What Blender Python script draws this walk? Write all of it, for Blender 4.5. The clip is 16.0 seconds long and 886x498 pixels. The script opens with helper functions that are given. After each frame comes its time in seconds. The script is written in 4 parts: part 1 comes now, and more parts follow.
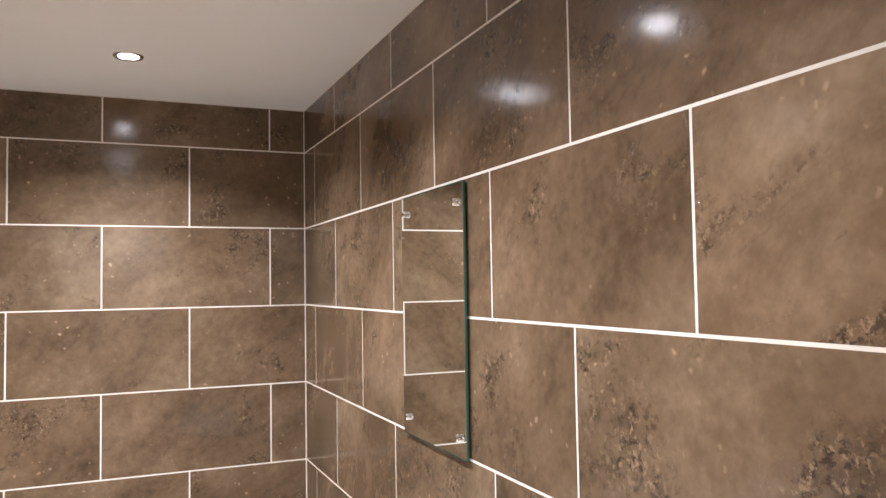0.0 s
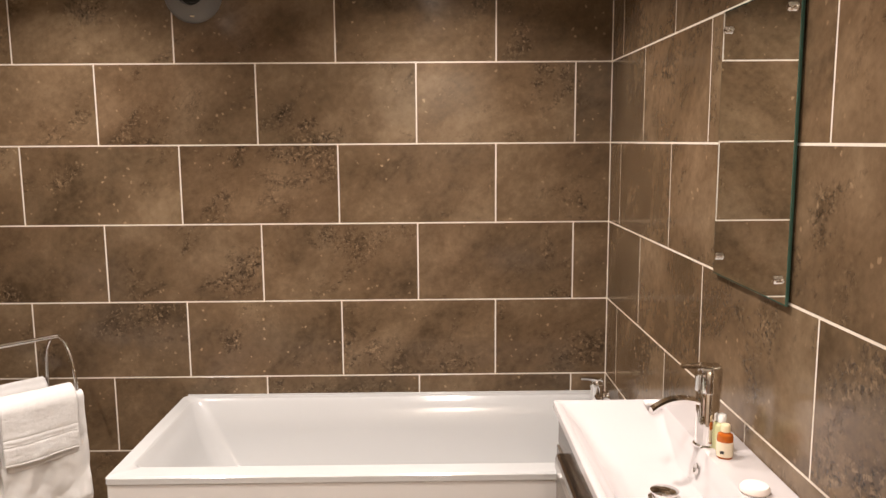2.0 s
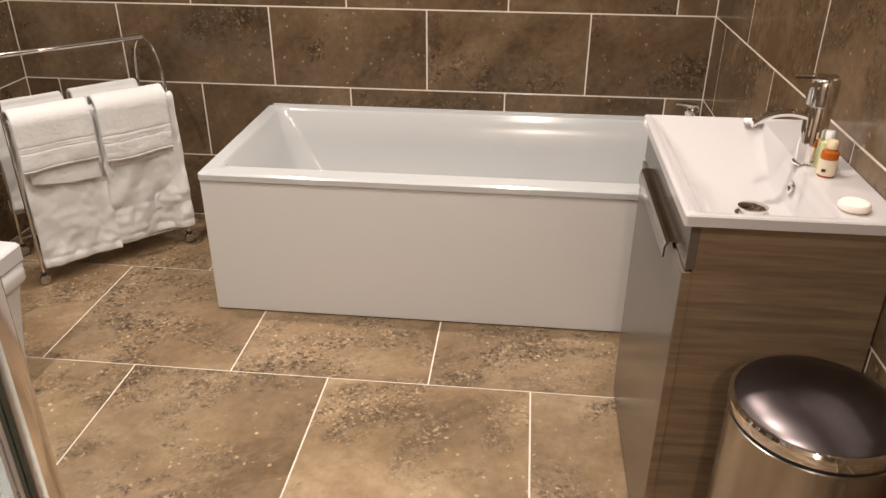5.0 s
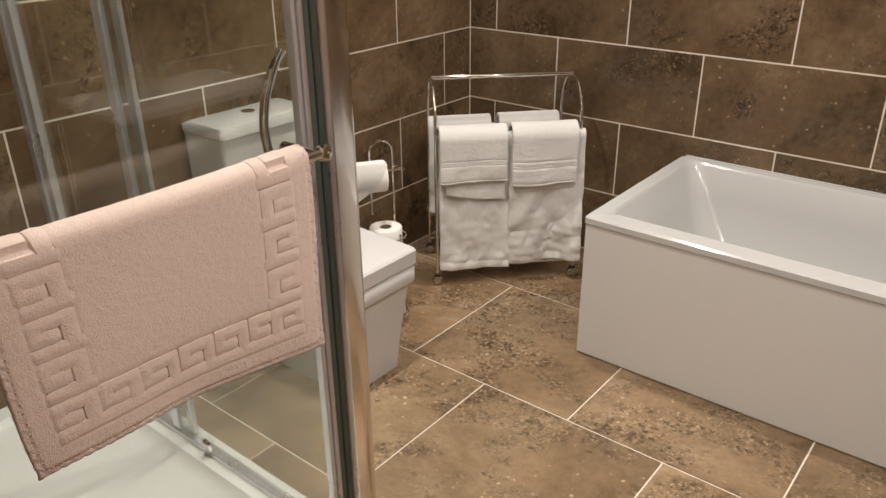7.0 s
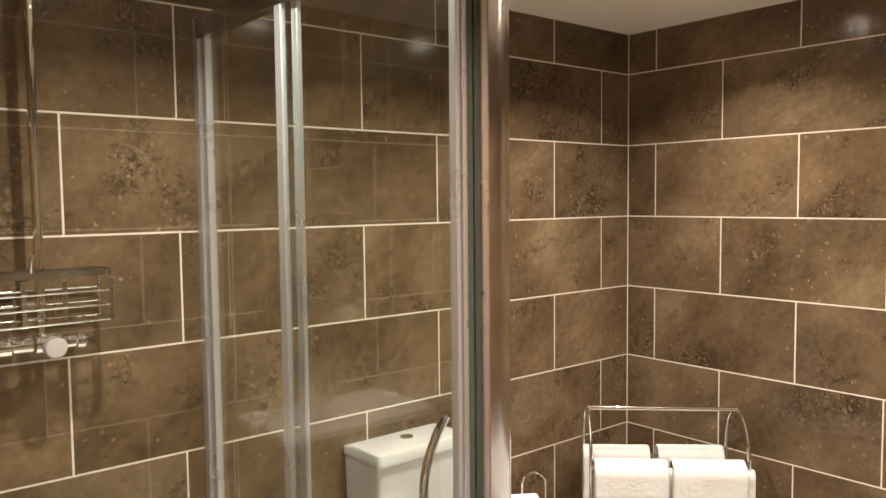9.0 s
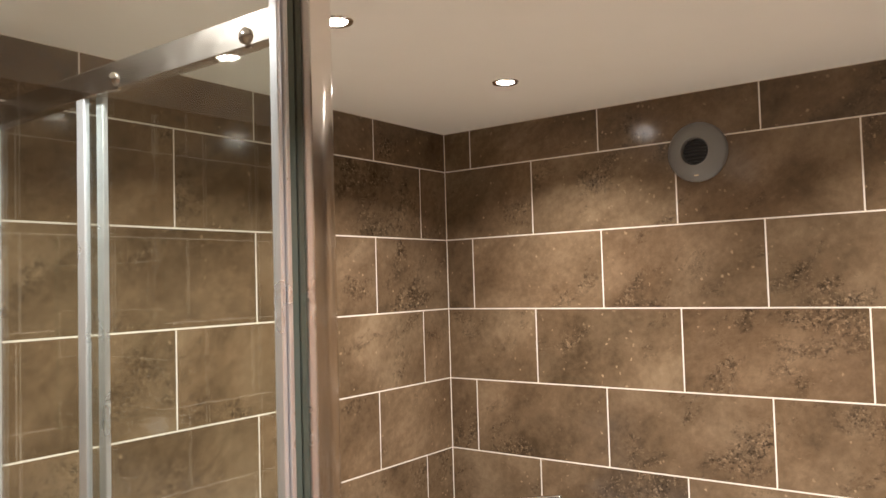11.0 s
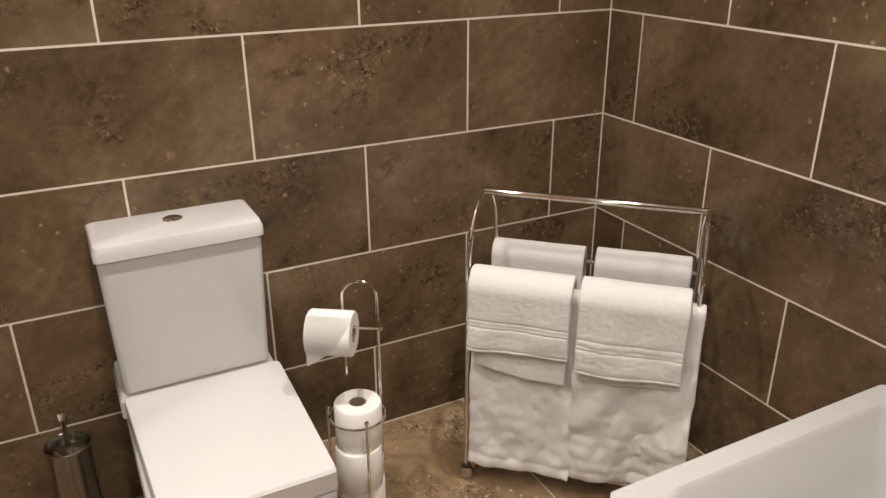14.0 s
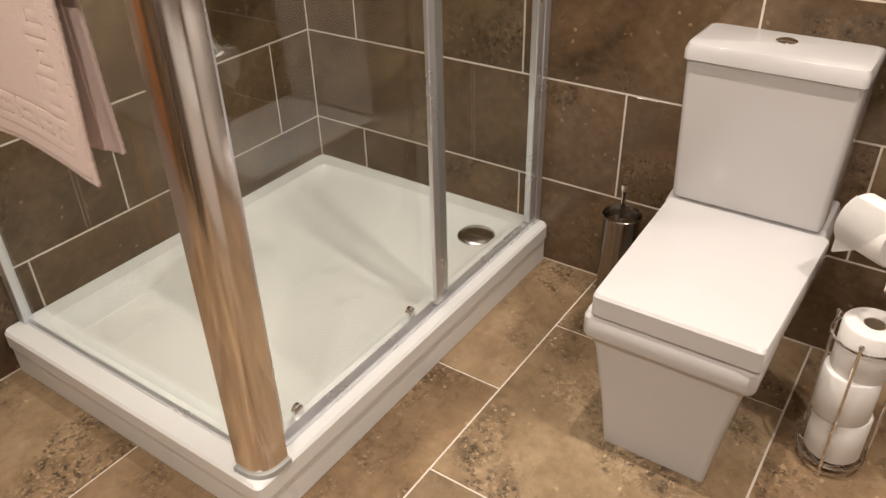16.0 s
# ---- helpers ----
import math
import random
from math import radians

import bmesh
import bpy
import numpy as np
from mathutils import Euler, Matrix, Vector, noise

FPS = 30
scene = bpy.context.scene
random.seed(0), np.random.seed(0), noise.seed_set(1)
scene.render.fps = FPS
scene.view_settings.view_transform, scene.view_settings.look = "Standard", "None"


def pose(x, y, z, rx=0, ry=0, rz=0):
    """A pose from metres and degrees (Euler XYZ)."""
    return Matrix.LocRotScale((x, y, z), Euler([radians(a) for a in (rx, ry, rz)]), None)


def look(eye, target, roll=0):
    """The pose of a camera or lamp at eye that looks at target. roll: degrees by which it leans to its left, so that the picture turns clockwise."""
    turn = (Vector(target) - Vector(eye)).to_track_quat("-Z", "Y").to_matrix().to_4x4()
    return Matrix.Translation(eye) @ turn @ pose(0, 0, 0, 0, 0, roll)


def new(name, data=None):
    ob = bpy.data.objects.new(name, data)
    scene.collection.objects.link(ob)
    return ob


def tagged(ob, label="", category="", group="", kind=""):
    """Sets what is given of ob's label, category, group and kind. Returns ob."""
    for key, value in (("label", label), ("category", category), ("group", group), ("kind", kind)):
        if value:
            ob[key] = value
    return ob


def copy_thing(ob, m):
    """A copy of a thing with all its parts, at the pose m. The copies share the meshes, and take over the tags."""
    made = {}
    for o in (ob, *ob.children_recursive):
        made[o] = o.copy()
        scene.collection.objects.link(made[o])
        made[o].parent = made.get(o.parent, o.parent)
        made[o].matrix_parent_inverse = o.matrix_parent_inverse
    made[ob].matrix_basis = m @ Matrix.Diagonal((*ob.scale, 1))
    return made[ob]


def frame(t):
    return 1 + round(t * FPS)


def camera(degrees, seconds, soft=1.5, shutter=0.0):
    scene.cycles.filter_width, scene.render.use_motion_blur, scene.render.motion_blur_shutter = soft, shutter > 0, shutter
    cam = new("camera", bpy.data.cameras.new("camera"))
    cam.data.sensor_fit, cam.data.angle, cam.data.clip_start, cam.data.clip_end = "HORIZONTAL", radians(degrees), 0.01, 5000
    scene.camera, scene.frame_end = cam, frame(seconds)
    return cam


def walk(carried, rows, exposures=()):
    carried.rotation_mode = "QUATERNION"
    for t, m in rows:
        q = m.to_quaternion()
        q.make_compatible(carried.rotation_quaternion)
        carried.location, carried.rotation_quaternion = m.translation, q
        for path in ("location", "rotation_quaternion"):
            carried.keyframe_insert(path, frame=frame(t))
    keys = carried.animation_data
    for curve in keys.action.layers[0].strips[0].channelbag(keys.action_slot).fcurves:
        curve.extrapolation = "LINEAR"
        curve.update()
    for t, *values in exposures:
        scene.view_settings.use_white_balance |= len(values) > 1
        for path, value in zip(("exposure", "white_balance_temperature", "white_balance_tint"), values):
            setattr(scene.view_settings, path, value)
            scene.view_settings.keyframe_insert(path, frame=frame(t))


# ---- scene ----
cam = camera(59.9, 16.0)
PATH = [
    (0, (-0.039, -0.001, 1.558), (0.749, 1.835, 1.65), -0.9),
    (0.5, (0.008, 0.042, 1.554), (0.45, 1.992, 1.588), -0.5),
    (1, (-0.007, 0.058, 1.534), (0.227, 2.043, 1.455), -0.6),
    (1.5, (-0.012, 0.072, 1.514), (0.093, 2.06, 1.324), -0.5),
    (2, (-0.015, 0.072, 1.497), (0.008, 2.052, 1.218), -0.4),
    (2.5, (-0.01, 0.087, 1.473), (-0.03, 2.051, 1.099), -0.2),
    (3, (-0.01, 0.101, 1.452), (-0.024, 2.039, 0.958), -0.4),
    (3.2, (-0.01, 0.107, 1.446), (-0.015, 2.029, 0.893), -0.7),
    (5.3, (-0.006, 0.129, 1.387), (-0.295, 1.868, 0.443), 0.7),
    (5.5, (-0.01, 0.146, 1.384), (-0.392, 1.858, 0.424), 0.6),
    (6, (-0.024, 0.211, 1.386), (-0.621, 1.839, 0.389), -0.0),
    (6.5, (-0.008, 0.268, 1.403), (-0.865, 1.787, 0.424), -0.4),
    (7, (0.035, 0.284, 1.433), (-1.104, 1.689, 0.58), -0.6),
    (7.5, (0.026, 0.291, 1.461), (-1.291, 1.63, 0.773), -0.6),
    (8, (0.028, 0.293, 1.5), (-1.411, 1.596, 1.018), -0.5),
    (8.5, (0.037, 0.286, 1.541), (-1.465, 1.574, 1.251), -0.6),
    (9, (0.031, 0.275, 1.567), (-1.504, 1.55, 1.438), -0.6),
    (9.2, (0.039, 0.279, 1.584), (-1.506, 1.546, 1.514), -0.3),
    (11.5, (-0.005, 0.293, 1.603), (-1.047, 1.999, 1.659), -1.3),
    (12, (0.018, 0.441, 1.528), (-0.921, 2.192, 1.295), -2.1),
    (12.5, (0.018, 0.681, 1.468), (-1.034, 2.322, 1.021), -1.6),
    (13, (-0.028, 0.949, 1.472), (-1.28, 2.393, 0.882), -0.9),
    (13.5, (-0.127, 1.257, 1.459), (-1.554, 2.493, 0.8), -0.9),
    (14, (-0.193, 1.535, 1.423), (-1.827, 2.377, 0.636), -0.3),
    (14.5, (-0.233, 1.747, 1.363), (-1.921, 2.229, 0.405), 0.3),
    (15, (-0.308, 1.895, 1.344), (-2.005, 1.967, 0.287), -0.6),
    (15.5, (-0.297, 1.988, 1.32), (-1.893, 1.472, 0.231), -1.1),
    (16, (-0.215, 2.046, 1.322), (-1.592, 1.078, 0.241), -1.5),
]
EXPOSURES = [(0.0, 0.9, 5550, 13), (1.0, 0.82, 5850, 13), (1.5, 0.53, 6300, 14), (3.0, 0.2, 6900, 15), (5.5, -0.1, 6550, 11), (7.0, -0.25, 6600, 10), (9.0, 0.58, 7000, 10), (11.5, 0.92, 6200, 11), (12.5, 0.2, 6800, 15), (14.5, -0.22, 6650, 12), (15.5, -0.15, 6800, 13), (16.0, -0.1, 6850, 14)]
walk(cam, [(t, look(eye, target, roll)) for t, eye, target, roll in PATH], EXPOSURES)

# ---- plan (metres) ----
XW, XE, YN, YS = -2.026, 0.663, 3.03, 0.255
TOP = 2.262
ROW_Z = [0.0, 0.274, 0.577, 0.88, 1.183, 1.486, 1.789, 2.092, TOP]
LIGHTS = [(-1.33, 2.44), (0.0, 2.47), (-1.33, 1.65), (0.0, 1.66), (-1.33, 0.84), (0.0, 0.84)]

# ---- world and lamps ----
world = bpy.data.worlds.new("world")
scene.world = world
world.use_nodes = True
world.node_tree.nodes["Background"].inputs[0].default_value = (0.9, 0.85, 0.8, 1)
world.node_tree.nodes["Background"].inputs[1].default_value = 0.02
LAMP_WATTS, LAMP_COLOUR = 9.9, (1.0, 0.925, 0.85)
for lx, ly in LIGHTS:
    lamp_data = bpy.data.lights.new("downlight_lamp", "AREA")
    lamp_data.shape, lamp_data.size = "DISK", 0.05
    lamp_data.energy, lamp_data.color, lamp_data.spread = LAMP_WATTS, LAMP_COLOUR, radians(133)
    new("downlight_lamp", lamp_data).matrix_world = pose(lx, ly, TOP - 0.012)
# the lit hall behind the doorway
HALL_LIGHT = (0.05, -1.02, 2.3)
hall_data = bpy.data.lights.new("hall_lamp", "AREA")
hall_data.shape, hall_data.size, hall_data.energy, hall_data.color = "DISK", 0.05, 24.0, (1.0, 0.86, 0.72)
new("hall_lamp", hall_data).matrix_world = pose(HALL_LIGHT[0], HALL_LIGHT[1], HALL_LIGHT[2] - 0.012)


# ---- materials ----
class Nodes:
    """A short way to write node materials."""

    def __init__(self, name):
        self.mat = bpy.data.materials.new(name)
        self.mat.use_nodes = True
        self.tree = self.mat.node_tree
        self.shader = self.tree.nodes["Principled BSDF"]

    def add(self, kind, **sockets):
        node = self.tree.nodes.new(kind)
        for key, value in sockets.items():
            self.put(node, key.replace("_", " "), value)
        return node

    def put(self, node, key, value):
        socket = node.inputs[int(key)] if key.isdigit() else node.inputs[key]
        if isinstance(value, bpy.types.NodeSocket):
            self.tree.links.new(value, socket)
        else:
            socket.default_value = value

    def coords(self, jitter=0.0, stretch=(1, 1, 1)):
        base = self.add("ShaderNodeTexCoord").outputs["Object"]
        if jitter:
            rnd = self.add("ShaderNodeObjectInfo").outputs["Random"]
            mul = self.add("ShaderNodeVectorMath")
            mul.operation = "SCALE"
            mul.inputs[0].default_value = (jitter, jitter * 1.7, jitter * 0.6)
            self.tree.links.new(rnd, mul.inputs["Scale"])
            plus = self.add("ShaderNodeVectorMath")
            self.tree.links.new(base, plus.inputs[0])
            self.tree.links.new(mul.outputs[0], plus.inputs[1])
            base = plus.outputs[0]
        if stretch != (1, 1, 1):
            m = self.add("ShaderNodeMapping", Vector=base, Scale=stretch)
            base = m.outputs[0]
        return base

    def noise(self, vec, scale, detail=4.0, rough=0.55, warp=0.0):
        n = self.add("ShaderNodeTexNoise", Vector=vec, Scale=scale, Detail=detail, Roughness=rough, Distortion=warp)
        return n.outputs["Fac"]

    def ramp(self, fac, *stops):
        r = self.add("ShaderNodeValToRGB", Fac=fac)
        while len(r.color_ramp.elements) < len(stops):
            r.color_ramp.elements.new(0.5)
        for e, (at, c) in zip(r.color_ramp.elements, stops):
            e.position = at
            e.color = (*c, 1) if isinstance(c, tuple) else (c, c, c, 1)
        return r.outputs["Color"]

    def mix(self, fac, a, b, mode="MIX"):
        m = self.tree.nodes.new("ShaderNodeMix")
        m.data_type, m.blend_type = "RGBA", mode
        for socket, value in ((m.inputs[0], fac), (m.inputs[6], a), (m.inputs[7], b)):
            if isinstance(value, bpy.types.NodeSocket):
                self.tree.links.new(value, socket)
            elif isinstance(value, tuple):
                socket.default_value = (*value, 1)
            else:
                socket.default_value = value
        return m.outputs[2]

    def math(self, op, a, b):
        m = self.tree.nodes.new("ShaderNodeMath")
        m.operation = op
        for socket, value in ((m.inputs[0], a), (m.inputs[1], b)):
            if isinstance(value, bpy.types.NodeSocket):
                self.tree.links.new(value, socket)
            else:
                socket.default_value = value
        return m.outputs[0]

    def bump(self, height, strength, distance=0.002):
        b = self.add("ShaderNodeBump", Strength=strength, Distance=distance, Height=height)
        self.tree.links.new(b.outputs[0], self.shader.inputs["Normal"])

    def end(self, **sockets):
        for key, value in sockets.items():
            key = key.replace("_", " ")
            self.put(self.shader, key, (*value, 1) if isinstance(value, tuple) else value)
        return self.mat


def simple(name, colour, rough, metal=0.0, vary=0.06, scale=25.0, bump=0.0, **more):
    n = Nodes(name)
    vec = n.coords()
    fac = n.noise(vec, scale, 3)
    lo = tuple(c * (1 - vary) for c in colour)
    hi = tuple(min(1, c * (1 + vary)) for c in colour)
    col = n.mix(fac, lo, hi)
    rgh = n.ramp(n.noise(vec, scale * 0.4, 3), (0.3, rough * 0.85), (0.7, min(1, rough * 1.15)))
    if bump:
        n.bump(n.noise(vec, scale * 6, 2), bump, 0.001)
    return n.end(Base_Color=col, Roughness=rgh, Metallic=metal, **more)


def stone_tile(name, dark, mid, light, rough, worn=0.53):
    """Brown stone-look porcelain: cloudy tone, pitted dark patches, pale flecks."""
    n = Nodes(name)
    vec = n.coords(37.0)
    tilt = n.add("ShaderNodeMapping", Vector=vec)
    tilt.vector_type = "TEXTURE"
    tilt.inputs["Rotation"].default_value = (0, radians(-36), 0)
    tilt.inputs["Scale"].default_value = (1.6, 1.0, 1.0)
    cloud = n.noise(tilt.outputs[0], 3.6, 7, 0.62, 0.35)
    fine = n.noise(vec, 38, 5, 0.6)
    tone = n.math("ADD", n.math("MULTIPLY", cloud, 0.78), n.math("MULTIPLY", fine, 0.22))
    col = n.ramp(tone, (0.33, dark), (0.5, mid), (0.68, light))
    # pitted patches gather in a few slanting drifts
    drift = n.ramp(n.noise(tilt.outputs[0], 4.6, 6, 0.68, 0.5), (worn, 0.0), (worn + 0.115, 1.0))
    pit = n.ramp(n.noise(vec, 66, 4, 0.65, 0.2), (0.42, 1.0), (0.48, 0.0))
    pits = n.math("MULTIPLY", drift, pit)
    stain = n.ramp(n.noise(vec, 15, 5, 0.7, 0.6), (0.42, 1.0), (0.58, 0.0))
    col = n.mix(n.math("MULTIPLY", n.math("MULTIPLY", drift, stain), 0.6), col, tuple(c * 0.62 for c in dark))
    col = n.mix(n.math("MULTIPLY", pits, 0.7), col, tuple(c * 0.28 for c in dark))
    grit = n.math("MULTIPLY", drift, n.ramp(n.noise(vec, 84, 4, 0.65, 0.2), (0.54, 0.0), (0.63, 1.0)))
    col = n.mix(n.math("MULTIPLY", grit, 0.6), col, tuple(min(1, c * 1.35) for c in light))
    fleck_zone = n.ramp(n.noise(vec, 3.5, 2), (0.42, 0.15), (0.62, 1.0))
    ragged = n.add("ShaderNodeVectorMath", **{"0": vec})
    jag = n.add("ShaderNodeTexNoise", Vector=vec, Scale=70.0, Detail=2.0)
    small = n.add("ShaderNodeVectorMath", **{"0": jag.outputs["Color"]})
    small.operation = "SCALE"
    small.inputs["Scale"].default_value = 0.016
    n.tree.links.new(small.outputs[0], ragged.inputs[1])
    vor = n.add("ShaderNodeTexVoronoi", Vector=ragged.outputs[0], Scale=30.0, Randomness=1.0)
    fleck = n.ramp(vor.outputs["Distance"], (0.09, 1.0), (0.19, 0.0))
    pick = n.ramp(n.noise(vec, 21, 1), (0.47, 0.0), (0.53, 1.0))
    flecks = n.math("MULTIPLY", n.math("MULTIPLY", fleck, pick), fleck_zone)
    col = n.mix(n.math("MULTIPLY", flecks, 0.7), col, tuple(min(1, c * 1.7) for c in light))
    rnd = n.add("ShaderNodeObjectInfo").outputs["Random"]
    col = n.mix(0.6, col, n.mix(rnd, (0.82, 0.82, 0.82), (1.12, 1.1, 1.07)), "MULTIPLY")
    other = n.math("FRACT", n.math("MULTIPLY", rnd, 7.31), 0.0)
    col = n.mix(0.7, col, n.mix(other, (1.0, 0.985, 0.955), (0.97, 1.0, 0.99)), "MULTIPLY")
    hue = n.ramp(n.noise(vec, 2.2, 3), (0.38, (1.02, 0.98, 0.93)), (0.62, (0.975, 1.0, 0.99)))
    col = n.mix(0.6, col, hue, "MULTIPLY")
    rgh = n.ramp(n.math("ADD", n.math("MULTIPLY", cloud, 0.6), n.math("MULTIPLY", pits, 0.4)), (0.2, rough * 0.8), (0.8, rough * 1.45))
    n.bump(n.math("SUBTRACT", n.math("MULTIPLY", fine, 0.25), pits), 0.4, 0.0014)
    return n.end(Base_Color=col, Roughness=rgh, Specular_IOR_Level=0.38)


def clear_glass(name, tint):
    n = Nodes(name)
    t = n.tree
    facing = n.add("ShaderNodeLayerWeight", Blend=0.5).outputs["Facing"]
    gain = n.math("ADD", n.math("MULTIPLY", n.math("POWER", facing, 5.0), 0.9), 0.056)
    clear = n.add("ShaderNodeBsdfTransparent")
    clear.inputs[0].default_value = (*tint, 1)
    gloss = n.add("ShaderNodeBsdfGlossy", Roughness=0.015)
    mixer = n.add("ShaderNodeMixShader")
    t.links.new(gain, mixer.inputs[0])
    t.links.new(clear.outputs[0], mixer.inputs[1])
    t.links.new(gloss.outputs[0], mixer.inputs[2])
    t.links.new(mixer.outputs[0], t.nodes["Material Output"].inputs["Surface"])
    return n.mat


def wood(name, dark, light, rough):
    n = Nodes(name)
    vec = n.coords(0, (1.3, 1.3, 22.0))
    grain = n.noise(vec, 3.0, 6, 0.6, 0.5)
    fine = n.noise(n.coords(0, (4, 4, 160.0)), 4.0, 3)
    fac = n.math("ADD", n.math("MULTIPLY", grain, 0.75), n.math("MULTIPLY", fine, 0.25))
    col = n.ramp(fac, (0.32, dark), (0.68, light))
    n.bump(fine, 0.08, 0.001)
    return n.end(Base_Color=col, Roughness=rough)


def terry(name, colour):
    n = Nodes(name)
    vec = n.coords()
    loop = n.noise(vec, 420, 2, 0.7)
    soft = n.noise(vec, 24, 3)
    col = n.mix(n.math("ADD", n.math("MULTIPLY", loop, 0.6), n.math("MULTIPLY", soft, 0.4)), tuple(c * 0.82 for c in colour), colour)
    n.bump(n.math("ADD", n.math("MULTIPLY", loop, 0.6), n.math("MULTIPLY", n.noise(vec, 130, 3, 0.7), 0.7)), 0.55, 0.003)
    return n.end(Base_Color=col, Roughness=0.95, Sheen_Weight=0.35, Specular_IOR_Level=0.1)


def glow(name, colour, strength):
    n = Nodes(name)
    return n.end(Base_Color=(0.9, 0.9, 0.9), Emission_Color=colour, Emission_Strength=strength)


M_TILE = stone_tile("stone_wall_tile", (0.066, 0.042, 0.0235), (0.144, 0.095, 0.056), (0.250, 0.175, 0.110), 0.165)
M_FLOOR = stone_tile("stone_floor_tile", (0.135, 0.088, 0.051), (0.265, 0.181, 0.109), (0.430, 0.312, 0.202), 0.33, 0.475)
M_GROUT = simple("cream_grout", (0.71, 0.64, 0.55), 0.85, vary=0.1, scale=60, bump=0.3)
M_CEIL = simple("ceiling_paint", (0.92, 0.89, 0.82), 0.7, vary=0.02, scale=6, bump=0.05)
M_PAINT = simple("hall_paint", (0.7, 0.67, 0.6), 0.7, vary=0.03, scale=6)
M_CARPET = simple("hall_carpet", (0.16, 0.13, 0.11), 0.95, vary=0.25, scale=90, bump=0.5)
M_ACRYL = simple("white_acrylic", (0.52, 0.52, 0.515), 0.14, vary=0.012, scale=4)
M_TRAY = simple("white_stone_resin", (0.80, 0.81, 0.79), 0.3, vary=0.012, scale=6)
M_PANEL = simple("white_bath_panel", (0.66, 0.645, 0.635), 0.34, vary=0.0, scale=30)
M_CERAM = simple("white_ceramic", (0.52, 0.487, 0.482), 0.09, vary=0.012, scale=5)
M_WC = simple("toilet_ceramic", (0.645, 0.635, 0.63), 0.09, vary=0.012, scale=5)
M_POST = simple("polished_silver_post", (0.86, 0.81, 0.77), 0.15, 1.0, vary=0.02, scale=12)
M_CHROME = simple("chrome", (0.82, 0.80, 0.78), 0.06, 1.0, vary=0.02, scale=12)
M_STEEL = simple("brushed_steel", (0.50, 0.47, 0.44), 0.24, 1.0, vary=0.06, scale=40)
M_DARKSTEEL = simple("dark_polished_steel", (0.34, 0.31, 0.28), 0.16, 1.0, vary=0.08, scale=20)
M_OAK = wood("warm_oak", (0.30, 0.13, 0.045), (0.46, 0.22, 0.085), 0.45)
M_DOME = simple("dark_steel", (0.11, 0.09, 0.09), 0.3, 1.0, vary=0.15, scale=9)
M_ALU = simple("bright_aluminium", (0.76, 0.78, 0.82), 0.30, 0.75, vary=0.03, scale=15)
M_SEAL = simple("clear_plastic_seal", (0.42, 0.44, 0.43), 0.25, vary=0.05, scale=20)
M_GREEN = simple("dark_green_glazing_channel", (0.10, 0.135, 0.12), 0.14, vary=0.05, scale=20)
M_GLASS = clear_glass("clear_glass", (0.968, 0.988, 0.974))
M_EDGE = simple("green_glass_edge", (0.03, 0.075, 0.055), 0.1, vary=0.1)
M_MIRROR = simple("mirror_silver", (0.86, 0.88, 0.86), 0.012, 1.0, vary=0.004)
M_TOWEL = terry("white_terry", (0.78, 0.765, 0.745))
M_MAT = terry("pink_terry", (0.83, 0.66, 0.59))
M_WOOD = wood("dark_wood_laminate", (0.105, 0.068, 0.040), (0.235, 0.165, 0.10), 0.4)
M_TAUPE = wood("taupe_gloss_front", (0.095, 0.075, 0.057), (0.125, 0.100, 0.078), 0.2)
# dark plastic; also painted as shade in the gap under the vanity
M_DARK = simple("dark_plastic_and_shade", (0.02, 0.02, 0.02), 0.4, vary=0.2)
M_FAN = simple("grey_plastic", (0.19, 0.185, 0.18), 0.32, vary=0.05)
M_PAPER = simple("tissue_paper", (0.84, 0.82, 0.79), 0.95, vary=0.03, scale=60, bump=0.4)
M_CARD = simple("cardboard", (0.30, 0.23, 0.16), 0.9, vary=0.1)
M_AMBER = simple("amber_plastic", (0.42, 0.10, 0.012), 0.12, vary=0.1)
M_LABEL = simple("cream_label", (0.72, 0.62, 0.46), 0.55, vary=0.05)
M_PALE = simple("pale_green_plastic", (0.55, 0.55, 0.30), 0.2, vary=0.05)
M_CAP = simple("cream_cap", (0.74, 0.62, 0.40), 0.35, vary=0.05)
M_SOAP = simple("soap_paper", (0.82, 0.72, 0.65), 0.6, vary=0.04)
M_RUBBER = simple("black_rubber", (0.015, 0.015, 0.015), 0.6, vary=0.2)
M_LENS = glow("lit_lamp_lens", (1.0, 0.90, 0.78), 65.0)


# ---- mesh helpers ----
def part(name, bm, material, parent=None, label="", smooth=False):
    mesh = bpy.data.meshes.new(name)
    bm.normal_update()
    bm.to_mesh(mesh)
    bm.free()
    mesh.materials.append(material)
    if smooth:
        mesh.shade_smooth()
        mesh.set_sharp_from_angle(angle=radians(38))
    ob = new(name, mesh)
    if parent is not None:
        ob.parent = parent
    if label:
        ob["label"] = label
    return ob


def thing(name, label, category, m=None, group="", kind=""):
    ob = new(name)
    ob.empty_display_size = 0.05
    if m is not None:
        ob.matrix_world = m
    return tagged(ob, label, category, group, kind)


def box(x0, x1, y0, y1, z0, z1, r=0.0, seg=2):
    bm = bmesh.new()
    bmesh.ops.create_cube(bm, size=1.0)
    bmesh.ops.transform(bm, verts=bm.verts, matrix=Matrix.Translation(((x0 + x1) / 2, (y0 + y1) / 2, (z0 + z1) / 2)) @ Matrix.Diagonal((x1 - x0, y1 - y0, z1 - z0, 1)))
    if r:
        bmesh.ops.bevel(bm, geom=bm.edges[:], offset=r, segments=seg, profile=0.5, affect="EDGES")
    return bm


